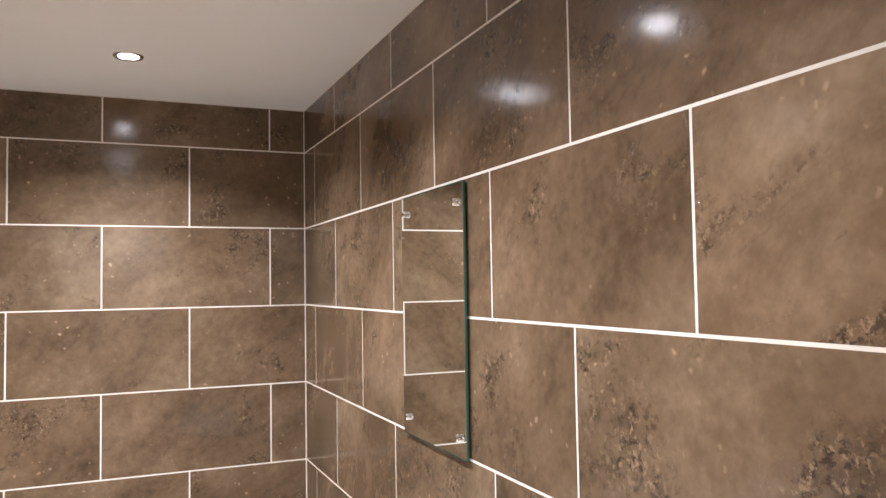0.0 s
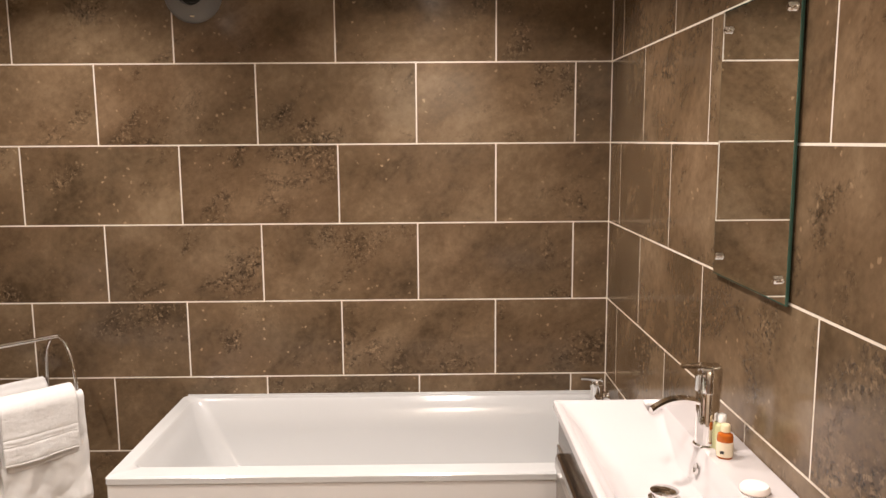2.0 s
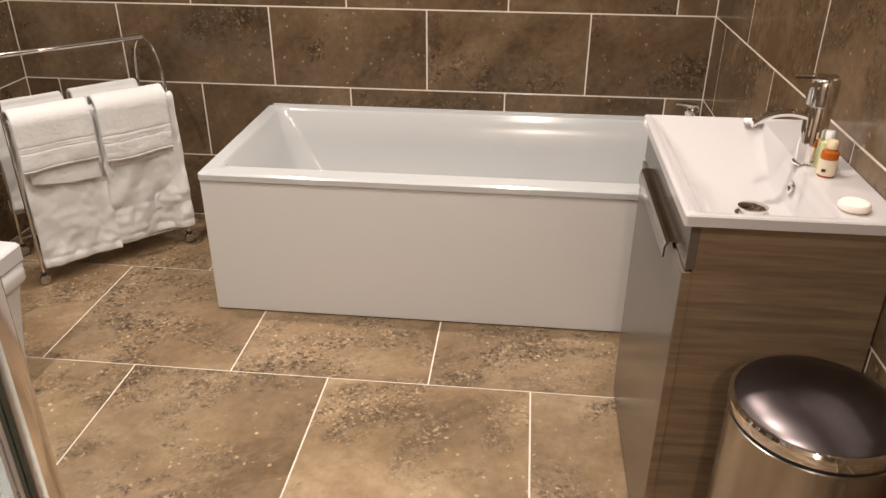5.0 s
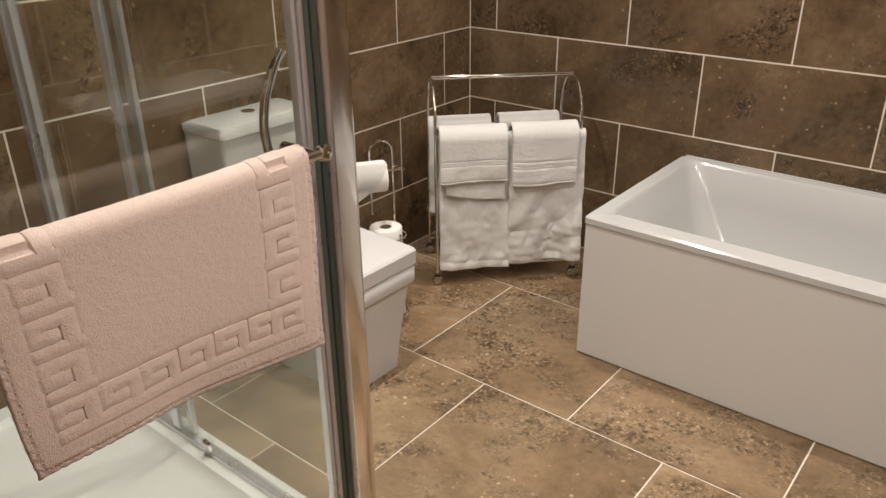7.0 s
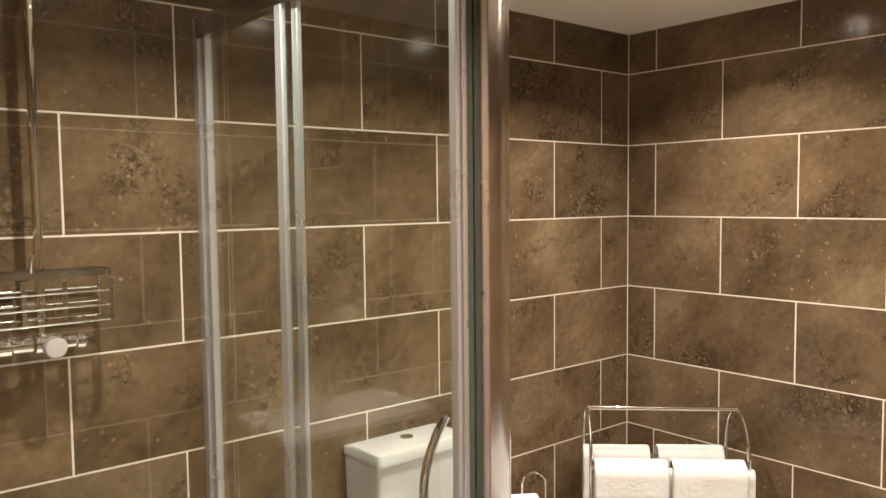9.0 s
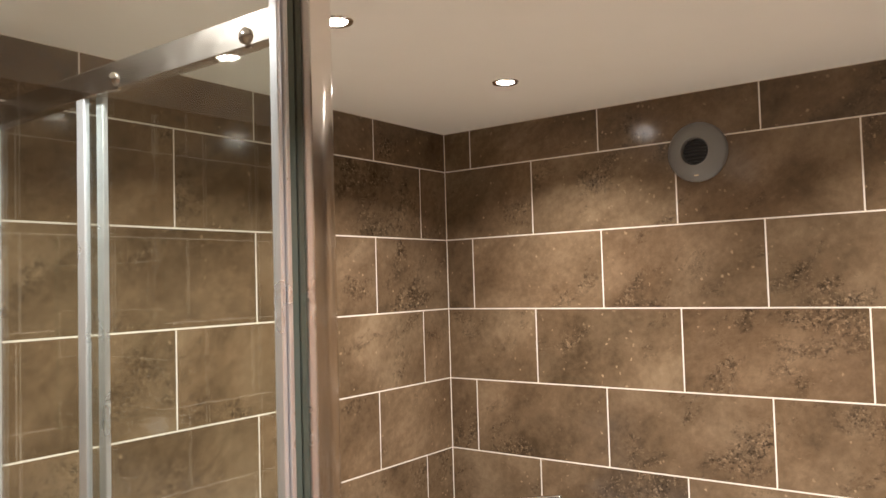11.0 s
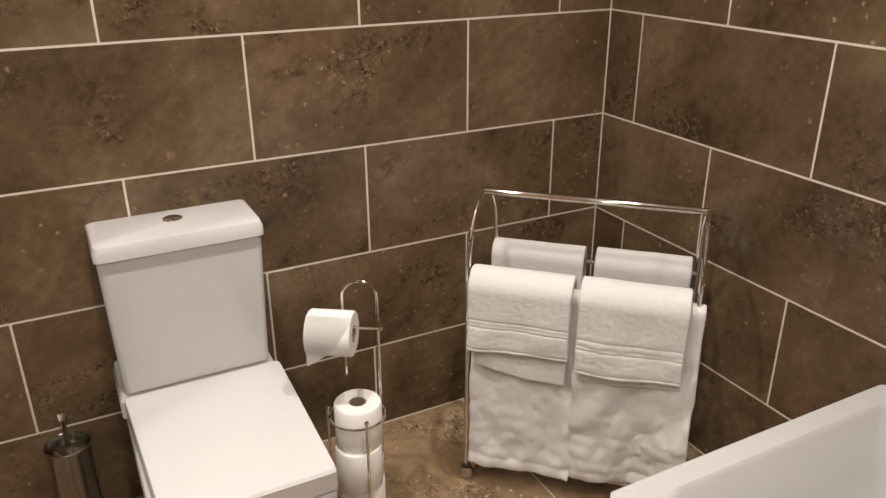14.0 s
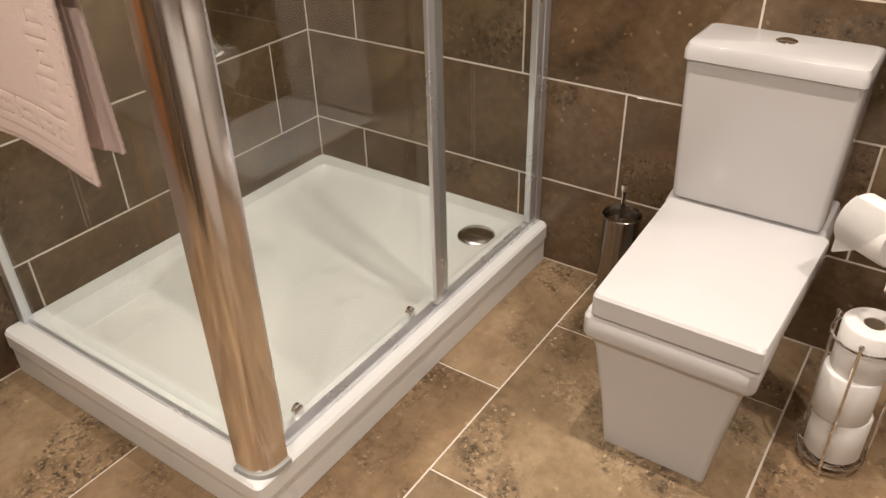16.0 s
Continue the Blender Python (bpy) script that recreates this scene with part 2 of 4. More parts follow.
def join(*bms):
    out = bms[0]
    for b in bms[1:]:
        tmp = bpy.data.meshes.new("tmp")
        b.to_mesh(tmp)
        b.free()
        out.from_mesh(tmp)
        bpy.data.meshes.remove(tmp)
    return out


def loft(rings, close_ends=True, open_start=False):
    """Skin over rings of equal point count."""
    bm = bmesh.new()
    rows = [[bm.verts.new(p) for p in ring] for ring in rings]
    n = len(rows[0])
    for a, b in zip(rows, rows[1:]):
        for i in range(n):
            bm.faces.new((a[i], a[(i + 1) % n], b[(i + 1) % n], b[i]))
    if close_ends:
        if not open_start:
            bm.faces.new(rows[0][::-1])
        bm.faces.new(rows[-1])
    bmesh.ops.recalc_face_normals(bm, faces=bm.faces)
    return bm


def turned(profile, segments=32):
    """A solid of revolution about z from (radius, height) pairs."""
    rings = []
    for r, z in profile:
        rings.append([(max(r, 1e-4) * math.cos(2 * math.pi * i / segments), max(r, 1e-4) * math.sin(2 * math.pi * i / segments), z) for i in range(segments)])
    return loft(rings)


def rounded_rect(x0, x1, y0, y1, z, r, seg=5):
    pts = []
    for cx, cy, a0 in ((x1 - r, y1 - r, 0), (x0 + r, y1 - r, 90), (x0 + r, y0 + r, 180), (x1 - r, y0 + r, 270)):
        for i in range(seg + 1):
            a = radians(a0 + 90 * i / seg)
            pts.append((cx + r * math.cos(a), cy + r * math.sin(a), z))
    return pts


def tube(points, radius, seg=10, closed=False):
    """A round bar along points."""
    pts = [Vector(p) for p in points]
    n = len(pts)
    rings = []
    up = Vector((0, 0, 1))
    side = None
    for i, p in enumerate(pts):
        a = pts[(i - 1) % n] if (closed or i > 0) else p
        b = pts[(i + 1) % n] if (closed or i < n - 1) else p
        d = (b - a).normalized()
        if side is None:
            side = d.cross(up)
            if side.length < 0.05:
                side = d.cross(Vector((1, 0, 0)))
        else:
            side = side - d * side.dot(d)
        side.normalize()
        other = d.cross(side)
        rings.append([p + radius * (math.cos(2 * math.pi * k / seg) * side + math.sin(2 * math.pi * k / seg) * other) for k in range(seg)])
    if closed:
        rings.append(rings[0])
        return loft(rings, False)
    return loft(rings)


def arc(c, r, a0, a1, u, v, n=10):
    c, u, v = Vector(c), Vector(u), Vector(v)
    return [c + r * (math.cos(radians(a0 + (a1 - a0) * i / n)) * u + math.sin(radians(a0 + (a1 - a0) * i / n)) * v) for i in range(n + 1)]


def structure(name, bm, material, label, category):
    return tagged(part(name, bm, material), label, category, kind="structure")


# ---- shell ----
G = 0.0005
wall_north = structure("wall_north", box(XW - 0.12, XE + 0.12, YN + G, YN + 0.12, -0.1, TOP + 0.1), M_GROUT, "wall of large brown stone tiles with cream grout", "wall")
wall_west = structure("wall_west", box(XW - 0.12, XW - G, YS - 0.12, YN + G, -0.1, TOP + 0.1), M_GROUT, "wall of large brown stone tiles behind toilet and shower", "wall")
wall_east = structure("wall_east", box(XE + G, XE + 0.12, YS - 0.12, YN + G, -0.1, TOP + 0.1), M_GROUT, "wall of large brown stone tiles behind basin and mirror", "wall")
DX0, DX1, DZ = -0.46, 0.42, 2.04
wall_south = structure("wall_south", join(
    box(XW - G, DX0, YS - 0.12, YS - G, -0.1, TOP + 0.1),
    box(DX1, XE + G, YS - 0.12, YS - G, -0.1, TOP + 0.1),
    box(DX0, DX1, YS - 0.12, YS - G, DZ, TOP + 0.1)), M_GROUT, "tiled wall with doorway opening beside the shower", "wall")
floor = structure("floor", box(XW - G, XE + G, YS - G, YN + G, -0.1, -0.002), M_GROUT, "floor of large brown stone tiles with cream grout", "floor")
ceiling = structure("ceiling", box(XW - G, XE + G, YS - G, YN + G, TOP, TOP + 0.1), M_CEIL, "plain cream painted ceiling", "ceiling")
structure("hall_floor", box(-1.3, 1.1, -1.3, YS - G, -0.1, 0.0), M_CARPET, "dark hall floor beyond the doorway", "floor")
structure("hall_ceiling", box(-1.3, 1.1, -1.3, YS - 0.12, 2.3, 2.36), M_PAINT, "plain hall ceiling", "ceiling")
structure("hall_wall_south", box(-1.3, 1.1, -1.36, -1.3, 0, 2.3), M_PAINT, "plain painted hall wall", "wall")
structure("hall_wall_west", box(-1.36, -1.3, -1.3, YS - 0.12, 0, 2.3), M_PAINT, "plain painted hall wall", "wall")
structure("hall_wall_east", box(1.1, 1.16, -1.3, YS - 0.12, 0, 2.3), M_PAINT, "plain painted hall wall", "wall")

# oak door lining in the opening and the door standing open in the hall
lining = tagged(new("door_1"), "warm oak door lining with the door standing open into the hall", "door", kind="structure")
for lx0, lx1 in ((DX0, DX0 + 0.026), (DX1 - 0.026, DX1)):
    part("jamb", box(lx0, lx1, YS - 0.135, YS + 0.010, 0.002, DZ - 0.028, 0.002), M_OAK, lining, "oak jamb")
part("head", box(DX0, DX1, YS - 0.135, YS + 0.010, DZ - 0.027, DZ - 0.001, 0.002), M_OAK, lining, "oak head")
for lx0, lx1 in ((DX0 - 0.06, DX0 - 0.002), (DX1 + 0.002, DX1 + 0.06)):
    part("architrave", box(lx0, lx1, YS - 0.136, YS - 0.122, 0.002, DZ + 0.06, 0.003), M_OAK, lining, "oak architrave")
leaf = part("leaf", box(0.0, 0.040, -0.80, 0.0, 0.006, DZ - 0.032, 0.003), M_OAK, lining, "warm oak door leaf")
leaf.matrix_local = pose(DX1 + 0.012, YS - 0.142, 0, 0, 0, 14)
part("lever", tube([(-0.004, -0.74, 1.0), (-0.045, -0.74, 1.0), (-0.048, -0.73, 1.0), (-0.048, -0.63, 1.0)], 0.009, 10), M_STEEL, leaf, "steel lever handle", True)

# ---- downlights and fan ----
first_light = None
for lx, ly in LIGHTS:
    if first_light is None:
        first_light = thing("downlight", "round chrome recessed downlight, switched on, in the ceiling", "ceiling light", pose(lx, ly, TOP), "ceiling downlights")
        part("trim_ring", turned([(0.030, 0.0), (0.043, 0.0), (0.0445, -0.003), (0.042, -0.0065), (0.033, -0.006), (0.030, -0.003), (0.030, 0.0)], 36), M_CHROME, first_light, "chrome ring", True)
        part("lens", turned([(0.0, -0.004), (0.029, -0.004), (0.029, -0.001), (0.0, -0.001)], 28), M_LENS, first_light, "glowing warm lens")
    else:
        copy_thing(first_light, pose(lx, ly, TOP))
copy_thing(first_light, pose(*HALL_LIGHT))

fan = thing("extractor_fan", "round grey plastic extractor fan on the tiled wall", "extractor fan", pose(-0.898, YN, 2.042, 90, 0, 0))
part("cover", turned([(0.0, 0.0), (0.107, 0.0), (0.107, 0.006), (0.100, 0.016), (0.072, 0.034), (0.050, 0.040), (0.047, 0.036), (0.046, 0.012), (0.0, 0.012)], 48), M_FAN, fan, "", True)
part("opening", turned([(0.0, 0.014), (0.045, 0.014), (0.045, 0.018), (0.0, 0.018)], 32), M_DARK, fan, "dark fan opening")
for i in range(7):
    gx = -0.036 + 0.012 * i
    half = math.sqrt(0.044 ** 2 - gx ** 2)
    part("grille_bar", box(-half, half, gx - 0.0016, gx + 0.0016, 0.026, 0.032), M_DARK, fan)
part("indicator", box(-0.008, 0.008, -0.088, -0.082, 0.022, 0.028, 0.0015), M_LABEL, fan)

# ---- mirror ----
mirror = thing("wall_mirror", "frameless rectangular mirror on chrome pegs above the basin", "mirror", pose(XE, 1.688, 1.180))
part("glass", box(-0.0105, -0.0055, -0.192, 0.192, 0.0, 0.603), M_EDGE, mirror, "green glass edge")
part("silvering", box(-0.0112, -0.0106, -0.189, 0.189, 0.003, 0.600), M_MIRROR, mirror, "clear reflecting face")
for my in (-0.155, 0.155):
    for mz in (0.045, 0.558):
        peg = part("peg", turned([(0.0, 0.0), (0.008, 0.0), (0.0085, 0.002), (0.0085, 0.007), (0.006, 0.010), (0.0, 0.0105)], 18), M_CHROME, mirror, "chrome peg", True)
        peg.matrix_local = pose(-0.0112, my, mz, 0, -90, 0)
        post_peg = part("spacer", turned([(0.0, 0.0), (0.006, 0.0), (0.006, 0.0054), (0.0, 0.0054)], 12), M_CHROME, mirror)
        post_peg.matrix_local = pose(0, my, mz, 0, -90, 0)

# ---- bath ----
BX0, BX1, BY0, BY1, BZ = -1.016, XE - 0.002, 2.280, YN - 0.002, 0.50
bath = thing("bathtub", "white rectangular acrylic bathtub in the tiled corner", "bathtub", pose(0, 0, 0))


def rim(x0, x1, y0, y1, z, r):
    return rounded_rect(x0, x1, y0, y1, z, r, 6)


bath_rings = [
    rim(BX0 + 0.005, BX1, BY0 + 0.005, BY1, BZ - 0.025, 0.012),
    rim(BX0, BX1, BY0, BY1, BZ - 0.024, 0.014), rim(BX0, BX1, BY0, BY1, BZ - 0.006, 0.016), rim(BX0 + 0.006, BX1 - 0.004, BY0 + 0.006, BY1 - 0.004, BZ, 0.016),
    rim(BX0 + 0.050, BX1 - 0.060, BY0 + 0.070, BY1 - 0.036, BZ, 0.042), rim(BX0 + 0.058, BX1 - 0.067, BY0 + 0.078, BY1 - 0.044, BZ - 0.008, 0.047),
    rim(BX0 + 0.095, BX1 - 0.085, BY0 + 0.093, BY1 - 0.062, BZ - 0.12, 0.072), rim(BX0 + 0.19, BX1 - 0.11, BY0 + 0.11, BY1 - 0.095, BZ - 0.32, 0.10),
    rim(BX0 + 0.23, BX1 - 0.14, BY0 + 0.14, BY1 - 0.125, BZ - 0.365, 0.10), rim(BX0 + 0.30, BX1 - 0.20, BY0 + 0.20, BY1 - 0.19, BZ - 0.38, 0.08)]
part("tub", loft(bath_rings, True, True), M_ACRYL, bath, "glossy white tub", True)
part("front_panel", box(BX0 + 0.006, BX1 - 0.004, BY0 + 0.005, BY0 + 0.023, 0.004, BZ - 0.027, 0.002), M_PANEL, bath, "white satin front panel")
part("end_panel", box(BX0 + 0.006, BX0 + 0.022, BY0 + 0.024, BY1, 0.004, BZ - 0.027, 0.002), M_PANEL, bath, "white satin end panel")
part("sealant", box(BX0 + 0.02, BX1 - 0.01, BY1 - 0.006, BY1 + 0.001, BZ - 0.002, BZ + 0.006, 0.002), M_ACRYL, bath)

tap = thing("bath_tap", "small chrome lever bath tap on the tub rim", "tap", pose(0.598, 2.88, BZ))
part("body", turned([(0.0, 0.0), (0.031, 0.0), (0.031, 0.006), (0.024, 0.010), (0.0235, 0.064), (0.026, 0.068), (0.0265, 0.086), (0.020, 0.096), (0.0, 0.097)], 24), M_CHROME, tap, "", True)
part("lever", loft([[(x, w * k, z + h) for w, h in ((-0.010, -0.004), (0.010, -0.004), (0.010, 0.003), (0.0, 0.005), (-0.010, 0.003))] for x, z, k in ((0.018, 0.095, 1.7), (-0.02, 0.101, 1.5), (-0.05, 0.103, 1.1), (-0.062, 0.102, 0.9))]), M_CHROME, tap, "", True)
part("spout", loft([[(w, y, z + h) for w, h in ((-0.014, -0.010), (0.014, -0.010), (0.016, 0.0), (0.012, 0.009), (-0.012, 0.009), (-0.016, 0.0))] for y, z in ((-0.012, 0.036), (-0.06, 0.034), (-0.095, 0.024), (-0.105, 0.016))]), M_CHROME, tap, "", True)
part("side_knob", turned([(0.0, 0.0), (0.018, 0.0), (0.020, 0.006), (0.018, 0.026), (0.0, 0.028)], 20), M_CHROME, tap, "", True).matrix_local = pose(0.020, 0.0, 0.03, 0, 90, 0)

# ---- vanity unit ----
VX, VY0, VY1, VZ = 0.294, 1.384, 1.974, 0.834
vanity = thing("vanity_unit", "dark wood-grain vanity unit with taupe gloss door", "bathroom cabinet", pose(0, 0, 0))
part("side_panel", box(VX + 0.022, XE - 0.004, VY0 + 0.006, VY0 + 0.024, 0.05, VZ - 0.025, 0.001), M_WOOD, vanity, "dark wood-grain side panel")
part("side_panel", box(VX + 0.022, XE - 0.004, VY1 - 0.024, VY1 - 0.006, 0.05, VZ - 0.025, 0.001), M_WOOD, vanity, "dark wood-grain side panel")
part("back_panel", box(XE - 0.022, XE - 0.006, VY0 + 0.025, VY1 - 0.025, 0.05, VZ - 0.03), M_WOOD, vanity)
part("bottom_panel", box(VX + 0.024, XE - 0.023, VY0 + 0.025, VY1 - 0.025, 0.05, 0.068), M_WOOD, vanity)
# near-black block paints the shade in the floor gap under the cabinet
part("plinth", box(VX + 0.03, XE - 0.01, VY0 + 0.02, VY1 - 0.02, 0.0, 0.049), M_DARK, vanity, "dark block standing in for the shadow gap under the cabinet")
part("top_rail", box(VX + 0.008, VX + 0.026, VY0 + 0.006, VY1 - 0.006, VZ - 0.112, VZ - 0.025, 0.001), M_TAUPE, vanity, "taupe gloss top rail")
door = part("door", box(VX + 0.004, VX + 0.021, VY0 + 0.006, VY1 - 0.006, 0.012, VZ - 0.117, 0.0015), M_TAUPE, vanity, "taupe gloss door")
part("edge_strip", box(VX + 0.005, VX + 0.0215, VY0 + 0.0035, VY0 + 0.0058, 0.012, VZ - 0.117), M_WOOD, door)
hy0, hy1, hz = VY0 + 0.10, VY1 - 0.10, VZ - 0.106
part("handle", loft([[(VX + a, y, hz + b) for a, b in ((0.020, 0.0005), (0.020, 0.004), (-0.006, 0.004), (-0.012, 0.001), (-0.015, -0.008), (-0.016, -0.030), (-0.0125, -0.030), (-0.0115, -0.008), (-0.006, 0.0005))] for y in (hy0, hy1)]), M_DARKSTEEL, door, "long dark steel edge pull")

basin = thing("wash_basin", "white ceramic inset basin on the vanity unit", "basin", pose(0, 0, 0))
SX0, SX1 = 0.288, XE - 0.002


def lip(x0, x1, y0, y1, z, r):
    return rounded_rect(x0, x1, y0, y1, z, r, 6)


basin_rings = [
    lip(SX0 + 0.004, SX1, VY0 + 0.004, VY1 - 0.004, VZ - 0.0245, 0.004), lip(SX0, SX1, VY0, VY1, VZ - 0.022, 0.005), lip(SX0, SX1, VY0, VY1, VZ - 0.003, 0.005),
    lip(SX0 + 0.003, SX1, VY0 + 0.003, VY1 - 0.003, VZ, 0.005), lip(SX0 + 0.014, SX1 - 0.100, VY0 + 0.016, VY1 - 0.016, VZ, 0.016),
    lip(SX0 + 0.019, SX1 - 0.104, VY0 + 0.022, VY1 - 0.022, VZ - 0.004, 0.018), lip(SX0 + 0.050, SX1 - 0.110, VY0 + 0.065, VY1 - 0.085, VZ - 0.036, 0.026),
    lip(SX0 + 0.080, SX1 - 0.117, VY0 + 0.110, VY1 - 0.190, VZ - 0.082, 0.034), lip(SX0 + 0.105, SX1 - 0.128, VY0 + 0.150, VY1 - 0.230, VZ - 0.09, 0.03)]
part("bowl", loft(basin_rings, True, True), M_CERAM, basin, "", True)
waste = part("waste_plug", turned([(0.0, 0.0), (0.034, 0.0), (0.034, 0.003), (0.028, 0.006), (0.024, 0.006), (0.024, 0.012), (0.029, 0.014), (0.030, 0.018), (0.022, 0.021), (0.0, 0.022)], 32), M_CHROME, basin, "chrome pop-up waste", True)
waste.matrix_local = pose(0.468, 1.605, VZ - 0.09)
over = part("overflow_ring", turned([(0.006, 0.0), (0.013, 0.0), (0.0125, 0.004), (0.008, 0.005), (0.006, 0.002)], 24), M_CHROME, basin, "chrome overflow ring", True)
over.matrix_local = pose(SX1 - 0.114, 1.642, VZ - 0.042, 0, -80, 0)

btap = thing("basin_tap", "chrome mixer tap with curved spout on the basin", "tap", pose(0.577, 1.673, VZ))
part("body", turned([(0.0, 0.0), (0.028, 0.0), (0.0285, 0.003), (0.0245, 0.006), (0.0245, 0.116), (0.0235, 0.118), (0.0235, 0.121), (0.0285, 0.124), (0.0295, 0.156), (0.029, 0.172), (0.025, 0.177), (0.0, 0.178)], 32), M_CHROME, btap, "", True)
spout_line = [(-0.018 - 0.105 * s, 0, 0.098 + 0.018 * math.sin(s * 2.0) - 0.034 * s * s) for s in [i / 10 for i in range(11)]]
part("spout", loft([[(x, w, z + h) for w, h in ((-0.011, -0.006), (0.011, -0.006), (0.012, 0.0), (0.009, 0.005), (-0.009, 0.005), (-0.012, 0.0))] for x, _, z in spout_line]), M_CHROME, btap, "", True)
part("lever", loft([[(x, w * k, z + h) for w, h in ((-0.009, -0.003), (0.009, -0.003), (0.009, 0.002), (0.0, 0.004), (-0.009, 0.002))] for x, z, k in ((0.020, 0.178, 1.9), (-0.02, 0.179, 1.7), (-0.045, 0.178, 1.1), (-0.060, 0.177, 0.8))]), M_CHROME, btap, "", True)


def bottle(name, label, x, y, body, cap, r, h, sleeve=None):
    b = thing(name, label, "toiletry bottle", pose(x, y, VZ), "toiletries on the basin")
    part("body", turned([(0.0, 0.0), (r * 0.93, 0.0), (r, 0.003), (r, h * 0.62), (r * 0.92, h * 0.70), (r * 0.5, h * 0.76), (r * 0.5, h * 0.78), (0.0, h * 0.78)], 24), body, b, "", True)
    part("cap", turned([(0.0, h * 0.78), (r * 0.58, h * 0.78), (r * 0.6, h * 0.80), (r * 0.6, h * 0.97), (r * 0.5, h), (0.0, h)], 20), cap, b, "", True)
    if sleeve is not None:
        part("paper_label", turned([(r + 0.0004, h * 0.06), (r + 0.0008, h * 0.06), (r + 0.0008, h * 0.50), (r + 0.0004, h * 0.50), (r + 0.0004, h * 0.06)], 24), sleeve, b, "cream paper label", True)
        mark = part("printed_mark", box(-0.004, 0.004, -0.0006, 0.0, 0.0, 0.006), M_DARK, b, "small dark printed mark")
        mark.matrix_local = pose(-0.002 - r * 0.55, -r * 0.85, h * 0.17, 0, 0, -30)
    return b


bottle("amber_bottle", "small amber bottle with cream cap and cream label", 0.592, 1.606, M_AMBER, M_CAP, 0.0165, 0.072, M_LABEL)
bottle("clear_bottle", "small pale green bottle with white cap", 0.600, 1.648, M_PALE, M_PAPER, 0.015, 0.078)
bottle("second_clear_bottle", "small pale yellow bottle with cream cap", 0.606, 1.73, M_PALE, M_CAP, 0.015, 0.066)
soap = thing("wrapped_soap", "round paper-wrapped soap bar on the basin ledge", "soap", pose(0.588, 1.442, VZ))
part("wrapper", turned([(0.0, 0.0), (0.024, 0.0), (0.0275, 0.004), (0.0275, 0.010), (0.024, 0.0145), (0.012, 0.016), (0.0, 0.0165)], 30), M_SOAP, soap, "", True)
soap2 = thing("second_wrapped_soap", "white wrapped soap bar behind the tap", "soap", pose(0.535, 1.935, VZ))
part("wrapper", box(-0.022, 0.022, -0.012, 0.012, 0.0, 0.008, 0.003), M_PAPER, soap2)

pedal_bin = thing("pedal_bin", "round steel pedal bin with dark domed lid beside the vanity", "bin", pose(0.512, 1.208, 0))
part("base", turned([(0.0, 0.0), (0.143, 0.0), (0.146, 0.004), (0.146, 0.03), (0.141, 0.034), (0.0, 0.034)], 48), M_RUBBER, pedal_bin, "black base", True)
part("body", turned([(0.138, 0.034), (0.140, 0.036), (0.140, 0.545), (0.137, 0.548), (0.0, 0.548), (0.0, 0.034)], 64), M_STEEL, pedal_bin, "polished steel body", True)
part("seam", turned([(0.1, 0.548), (0.139, 0.548), (0.139, 0.556), (0.1, 0.556)], 48), M_RUBBER, pedal_bin, "black rubber seam")
bin_lid = part("lid", turned([(0.0, 0.556), (0.141, 0.556), (0.144, 0.560), (0.144, 0.578), (0.140, 0.583), (0.0, 0.583)], 64), M_CHROME, pedal_bin, "chrome rim", True)
part("dome", turned([(0.135, 0.583), (0.125, 0.590), (0.09, 0.599), (0.05, 0.604), (0.0, 0.606), (0.0, 0.583)], 64), M_DOME, bin_lid, "dark steel dome", True)
pedal = part("pedal", box(-0.17, -0.13, -0.03, 0.03, 0.012, 0.02, 0.003), M_RUBBER, pedal_bin)
pedal.matrix_local = pose(0, 0, 0, 0, 0, 20)

# ---- toilet ----
toilet = thing("toilet", "white square close-coupled toilet with closed lid", "toilet", pose(XW + 0.002, 1.737, 0))


def ring(x0, x1, w, z, r, back=0.0):
    """A level outline of the toilet; back: how much wider it is at the wall side."""
    x0, x1 = x0 and x0 + 0.026, x1 + 0.026
    return [(x, y * (1 + back * (x1 - x) / (x1 - x0) / w), z_) for x, y, z_ in rounded_rect(x0, x1, -w / 2, w / 2, z, r, 4)]


part("pan", loft([ring(0.0, 0.568, 0.232, 0.0, 0.012), ring(0.0, 0.576, 0.255, 0.11, 0.014), ring(0.0, 0.590, 0.305, 0.27, 0.016), ring(0.0, 0.596, 0.318, 0.298, 0.016),
                  ring(0.0, 0.603, 0.345, 0.303, 0.018), ring(0.0, 0.607, 0.352, 0.314, 0.018), ring(0.0, 0.607, 0.352, 0.354, 0.018), ring(0.0, 0.600, 0.346, 0.363, 0.02)]), M_WC, toilet, "", True)
seat_lid = part("seat_lid", loft([ring(0.150, 0.602, 0.328, 0.365, 0.01, 0.03), ring(0.146, 0.609, 0.336, 0.369, 0.012, 0.03), ring(0.146, 0.609, 0.336, 0.412, 0.012, 0.03), ring(0.149, 0.604, 0.331, 0.418, 0.014, 0.03), ring(0.17, 0.585, 0.311, 0.4195, 0.014, 0.03)]), M_WC, toilet, "closed glossy lid", True)
seat_lid.matrix_local = pose(0, 0.009, 0)
part("hinge_block", loft([ring(0.0, 0.149, 0.366, 0.363, 0.012), ring(0.0, 0.149, 0.364, 0.405, 0.012), ring(0.0, 0.130, 0.352, 0.424, 0.012)]), M_WC, toilet, "", True)
part("cistern", loft([ring(0.002, 0.146, 0.334, 0.425, 0.014), ring(0.0, 0.150, 0.338, 0.44, 0.014), ring(0.0, 0.172, 0.352, 0.762, 0.014)]), M_WC, toilet, "", True)
